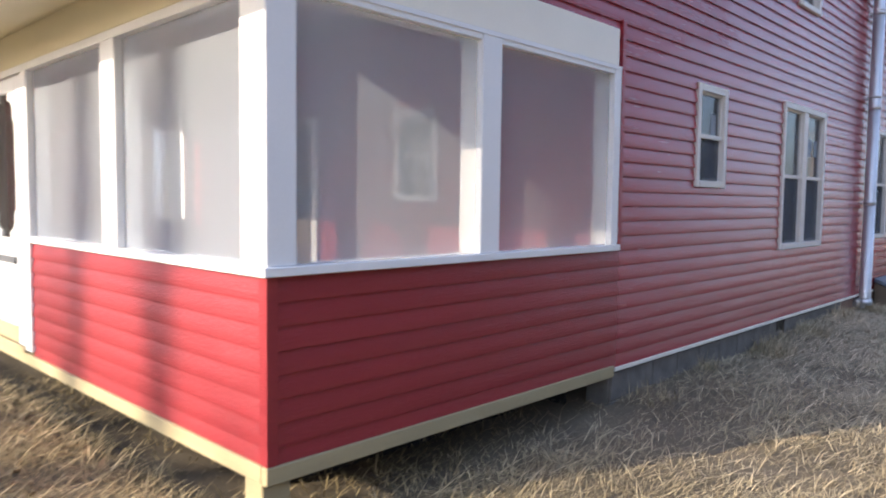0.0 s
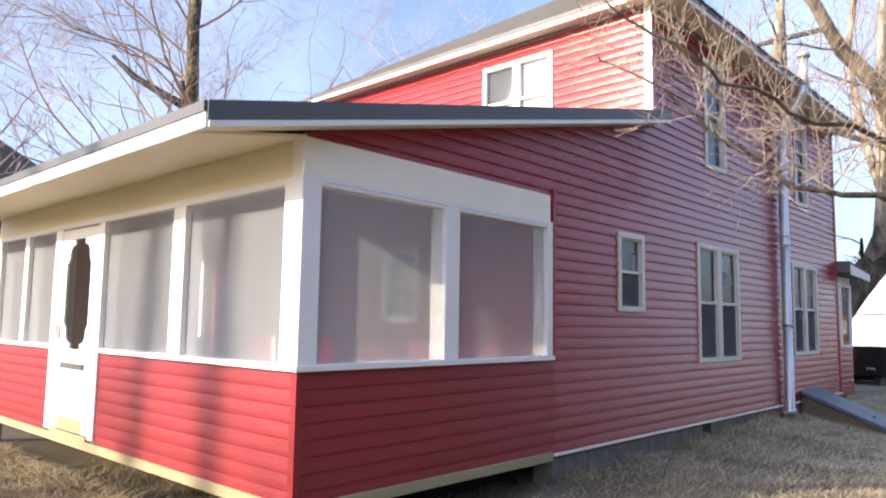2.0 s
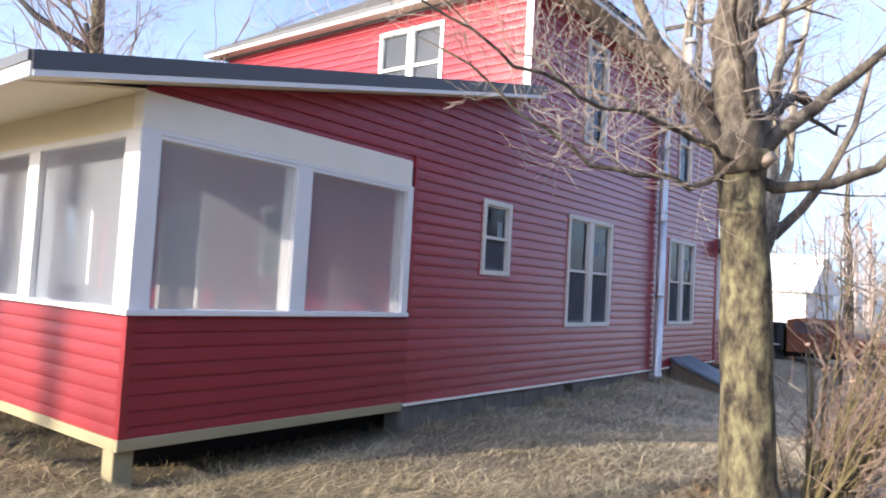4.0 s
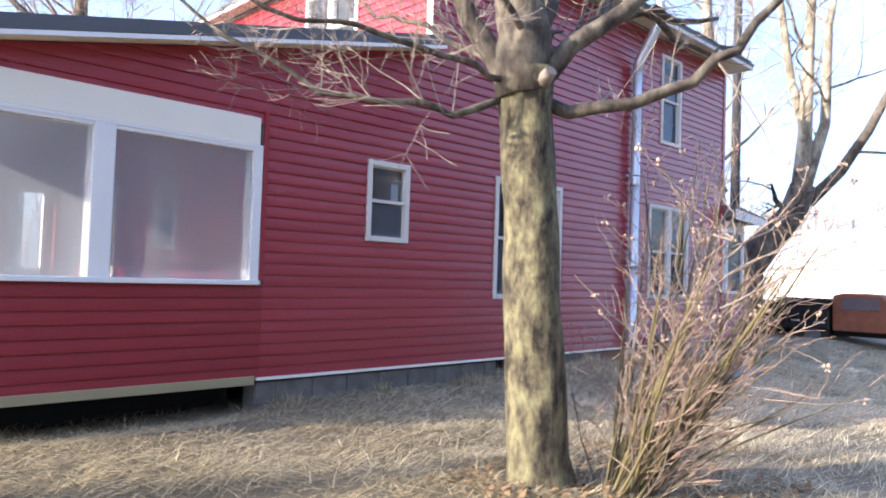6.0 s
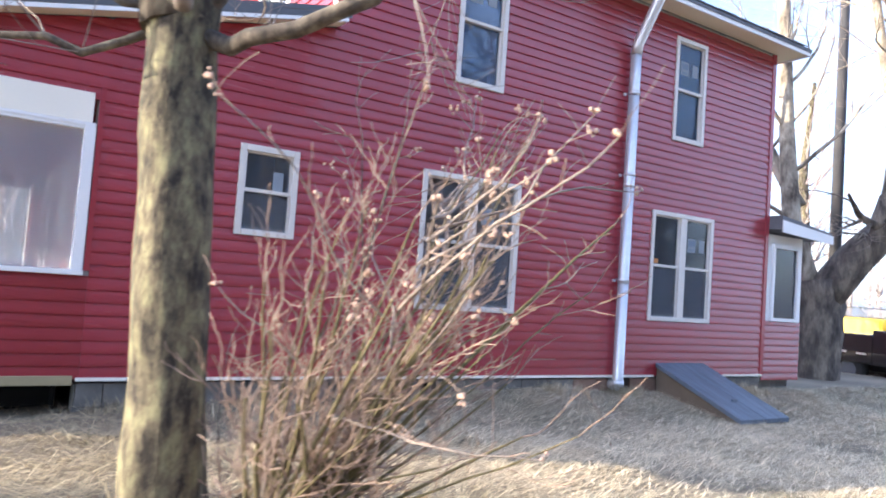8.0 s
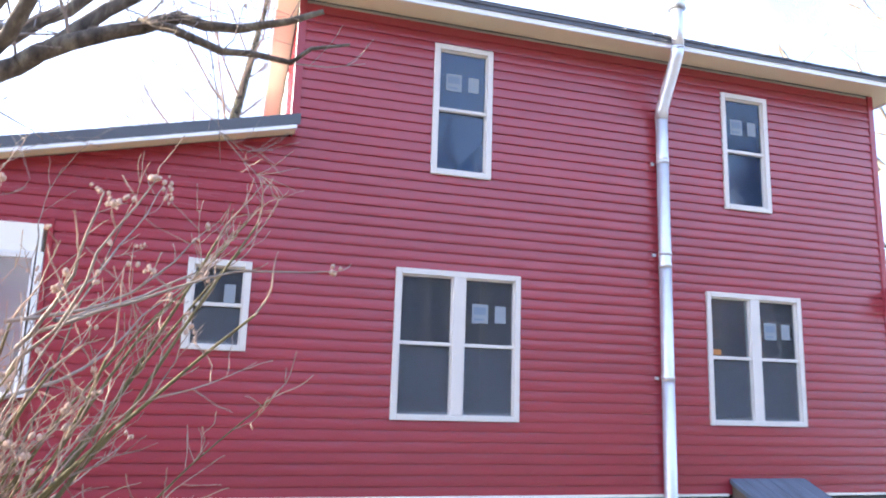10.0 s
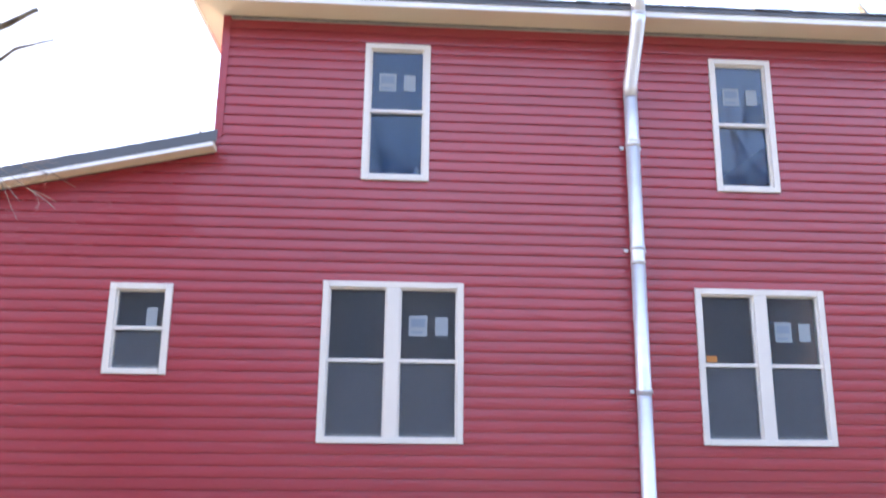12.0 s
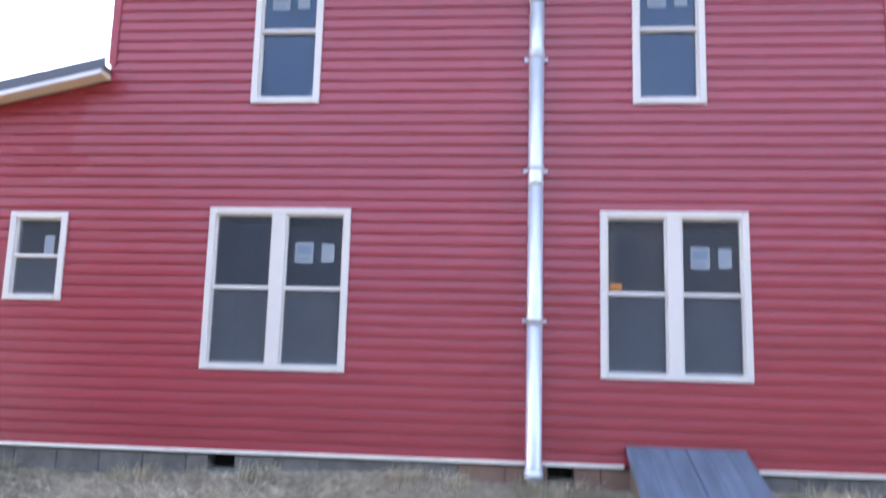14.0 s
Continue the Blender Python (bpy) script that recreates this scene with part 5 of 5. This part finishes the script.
car((33.0, -3.6, 0.22), 20, M_BLUECAR, "blue car parked across the yard")
M_YELLOW = material("yellow_machine_paint", (0.75, 0.55, 0.03), 0.5)
yv = thing("yellow_van", (37.0, 11.6, 0.2), "yellow van parked far across the drive", "van")
part("body", boxes((-0.9, -1.6, 0.4, 0.9, 1.6, 1.5)), M_YELLOW, yv, "", 0.08)
part("cab_glass", boxes((-0.8, -1.0, 1.51, 0.8, 1.0, 2.0)), M_GLASS, yv, "", 0.05)
for u in (-1.0, 1.0):
    wb = bmesh.new()
    tube(wb, [(-0.95, u, 0.36), (0.95, u, 0.36)], [0.36, 0.36], 16)
    part("wheel", wb, M_TYRE, yv)

# woods along the horizon all round; the thicket behind the lawn is unseen, added to darken reflections
def woods(name, count, turn0, turn1, near, far, tall, boughs, mat, label, seed):
    rng = random.Random(seed)
    bm = bmesh.new()
    for k in range(count):
        a, dist = rng.uniform(turn0, turn1), rng.uniform(near, far)
        x, y = 5 + math.cos(a) * dist, math.sin(a) * dist - 5
        h = tall * rng.uniform(0.6, 1.1)
        tube(bm, [(x, y, -1), (x + rng.gauss(0, 0.4), y, h * 0.5), (x + rng.gauss(0, 1), y, h)], [0.3, 0.2, 0.05], 4, cap=False)
        for _ in range(boughs):
            z = h * rng.uniform(0.12, 0.95)
            tube(bm, [(x, y, z), (x + rng.gauss(0, 1.4), y + rng.gauss(0, 1.4), z + rng.uniform(0.3, 2.4))], [0.10, 0.02], 3, cap=False)
    tagged(part(name, bm, mat), label, "woods", kind="stuff")


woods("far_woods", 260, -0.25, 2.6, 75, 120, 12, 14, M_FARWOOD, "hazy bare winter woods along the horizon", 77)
woods("unseen_thicket", 420, -2.35, -0.52, 26, 48, 16, 50, M_WOODS_DARK, "unseen thicket added across the lawn to darken reflections", 78)

# ---------------------------------------------------------------- grass and litter
rs = np.random.RandomState(3)


def tufts(name, count, xr, yr, hgt, width, mat, label, category, keep, flat=0.5, combed=0.0):
    x, y = rs.uniform(*xr, count), rs.uniform(*yr, count)
    dens = np.array([noise.noise((a * 0.8, b * 0.8, 1.5)) for a, b in zip(x, y)])
    ok = keep(x, y) & (dens > rs.uniform(-0.9, 0.25, count))
    x, y = x[ok], y[ok]
    m = len(x)
    z = np.array([ground_z(a, b) for a, b in zip(x, y)])
    ang, lean, h = rs.uniform(0, 6.283, m), rs.uniform(flat, 1.52, m), rs.uniform(0.5, 1.3, m) * hgt
    if combed:
        ang = np.where(rs.uniform(0, 1, m) < 0.5, 0.0, math.pi) + rs.normal(-0.15, combed, m)
    dx, dy = np.cos(ang), np.sin(ang)
    px, py = -dy * width * 0.5, dx * width * 0.5
    mx, my, mz = x + dx * np.sin(lean * 0.92) * h * 0.5, y + dy * np.sin(lean * 0.92) * h * 0.5, z + np.cos(lean * 0.92) * h * 0.5
    tx, ty, tz = mx + dx * np.sin(lean) * h * 0.6, my + dy * np.sin(lean) * h * 0.6, mz + np.cos(lean) * h * 0.45
    v = np.stack([np.stack([x - px, y - py, z - 0.01], 1), np.stack([x + px, y + py, z - 0.01], 1), np.stack([mx + px * 0.8, my + py * 0.8, mz], 1), np.stack([mx - px * 0.8, my - py * 0.8, mz], 1), np.stack([tx, ty, tz], 1)], 1).reshape(-1, 3)
    i = np.arange(m)[:, None] * 5
    quads, tris = i + np.array([0, 1, 2, 3]), i + np.array([3, 2, 4])
    me = bpy.data.meshes.new(name)
    me.from_pydata(v.tolist(), [], quads.tolist() + tris.tolist())
    me.materials.append(mat)
    tagged(new(name, me), label, category, kind="stuff")


outside = lambda x, y: (y < -0.02) & ~((y > -0.06) & (x < 2.65)) & ~((x > 9.46) & (x < 10.44) & (y > -1.3)) & (np.hypot(x - 2.72, y + 3.05) > 0.2)
def worn_out(x, y):
    """Thins the blades out towards the ends of the lawn."""
    far = np.maximum(np.maximum(-3.0 - x, x - 14.0) / 5.0, (-5.5 - y) / 4.5)
    return outside(x, y) & (rs.uniform(0, 1, len(x)) > far)


tufts("dry_grass", 560000, (-8.0, 20.0), (-10.0, 0.0), 0.12, 0.0042, M_STRAW, "matted dry straw-coloured winter grass on the lawn", "grass", worn_out, 1.2, 0.95)
tufts("loose_straw", 125000, (-8.0, 19.0), (-10.0, 0.0), 0.25, 0.0045, M_PALESTRAW, "pale loose straw lying flat on the lawn", "straw", worn_out, 1.40, 0.65)
tufts("wall_grass", 16000, (2.8, 12.0), (-0.34, 0.0), 0.15, 0.005, M_STRAW, "ragged dry grass against the foundation", "grass", lambda x, y: outside(x, y) & (np.sin(x * 5.1) + np.sin(x * 2.3 + 1) + np.sin(x * 11.0) * 0.6 > 0.1 - y * 3), 0.25)
tufts("standing_straw", 220, (-3.0, 13.0), (-5.5, -0.1), 0.17, 0.005, M_PALESTRAW, "single upright pale straws in the lawn", "straw", outside, 0.05)
tufts("strewn_straw", 46000, (5.0, 13.0), (-4.6, -0.05), 0.20, 0.0048, M_PALESTRAW, "pale straw strewn thickly over the lawn", "straw", outside, 1.28, 0.6)
tufts("porch_underside_straw", 9000, (-0.1, 2.7), (-0.08, 4.0), 0.12, 0.007, M_STRAW, "straw blown under the raised porch", "straw", lambda x, y: ((x < -0.06) | (x > 0.14) | (y > 0.18)) & (np.minimum(x, y * 0.8) < 0.75), 1.0)
tufts("dry_grass_edge", 130000, (-4.5, 0.0), (-1.5, 7.0), 0.13, 0.0055, M_STRAW, "dry straw and grass in front of the porch", "grass", lambda x, y: x < -0.06, 1.2)
tufts("porch_straw", 16000, (-4.0, 0.0), (-2.0, 6.0), 0.22, 0.006, M_PALESTRAW, "long loose straw before the porch", "straw", lambda x, y: x < -0.06, 1.3)
tufts("fallen_leaves", 700, (-3.0, 0.3), (-2.0, 3.0), 0.07, 0.04, M_LEAF, "dry brown leaves gathered near the porch corner", "leaves", lambda x, y: (x < -0.05) | (y < -0.05), 0.9)
tufts("leaf_litter", 1500, (2.3, 4.2), (-4.1, -2.6), 0.07, 0.045, M_LEAF, "dry brown leaves under tree and shrub", "leaves", outside, 0.9)

# ---------------------------------------------------------------- foundation blocks
foundation = structure("foundation", boxes((2.72, 0.03, 0.2, 5.90, 0.2, 0.655), (6.14, 0.03, 0.2, 8.83, 0.2, 0.655), (9.05, 0.03, 0.2, HX1, 0.2, 0.655), (5.90, 0.03, 0.2, 6.14, 0.2, 0.55), (8.83, 0.03, 0.2, 9.05, 0.2, 0.56)), M_BLOCK, "grey concrete block foundation with two open vents", "foundation")
rng = random.Random(8)
for row, (za, zb) in enumerate(((0.27, 0.462), (0.472, 0.664))):
    x = 2.74 - (0.2 if row else 0)
    while x < HX1 - 0.05:
        w = 0.396
        a, c = max(x, 2.735), min(x + w - 0.006, HX1)
        for lo, hi in ((a, c),):
            pieces = [(lo, hi)]
            if row:
                for v0, v1 in ((5.90, 6.14), (8.83, 9.05)):
                    pieces = [q for p0, p1 in pieces for q in ((p0, min(p1, v0)), (max(p0, v1), p1)) if q[1] - q[0] > 0.03]
            for p0, p1 in pieces:
                o = rng.uniform(0, 0.006)
                part("block", boxes((p0, 0.012 - o, za, p1, 0.05, zb)), M_BRICKISH if row and (8.0 < p0 < 8.6 or 9.05 <= p0 < 9.3) else M_BLOCK, foundation, bevel=0.004)
        x += w

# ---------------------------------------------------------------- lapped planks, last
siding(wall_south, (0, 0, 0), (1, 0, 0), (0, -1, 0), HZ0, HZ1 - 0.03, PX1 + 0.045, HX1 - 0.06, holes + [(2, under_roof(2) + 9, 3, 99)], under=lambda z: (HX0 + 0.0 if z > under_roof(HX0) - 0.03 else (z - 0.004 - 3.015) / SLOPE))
siding(gable, (0, 0, 0), (1, 0, 0), (0, -1, 0), HZ0 + 22 * COURSE, under_roof(PX1), 0.0, PX1 + 0.045, [(0.0, 2.0, 2.667, 2.986)], under=lambda z: (z - 0.004 - 3.015) / SLOPE)
siding(wall_west, (HX0, 0, 0), (0, 1, 0), (-1, 0, 0), 4.15, HZ1 - 0.03, 0.075, HY1, [fwin])
siding(knee_s, (0, 0, 0), (1, 0, 0), (0, -1, 0), HZ0, SILL - 0.041, 0.03, PX1 + 0.044, mat=M_SIDING_KNEE)
siding(knee_f, (0, 0, 0), (0, 1, 0), (-1, 0, 0), HZ0, SILL - 0.041, 0.035, 2.93, mat=M_SIDING_KNEE)
siding(knee_f, (0, 0, 0), (0, 1, 0), (-1, 0, 0), HZ0, SILL - 0.041, 4.12, PY1, mat=M_SIDING_KNEE)
siding(porch_back, (PX1, 0, 0), (0, 1, 0), (-1, 0, 0), 0.75, 3.42, T, PY1 - 0.08, [pwin, pdoor])
siding(annex, (0, AY0, 0), (1, 0, 0), (0, -1, 0), 0.62, 1.50, HX1 + 0.022, AX1)
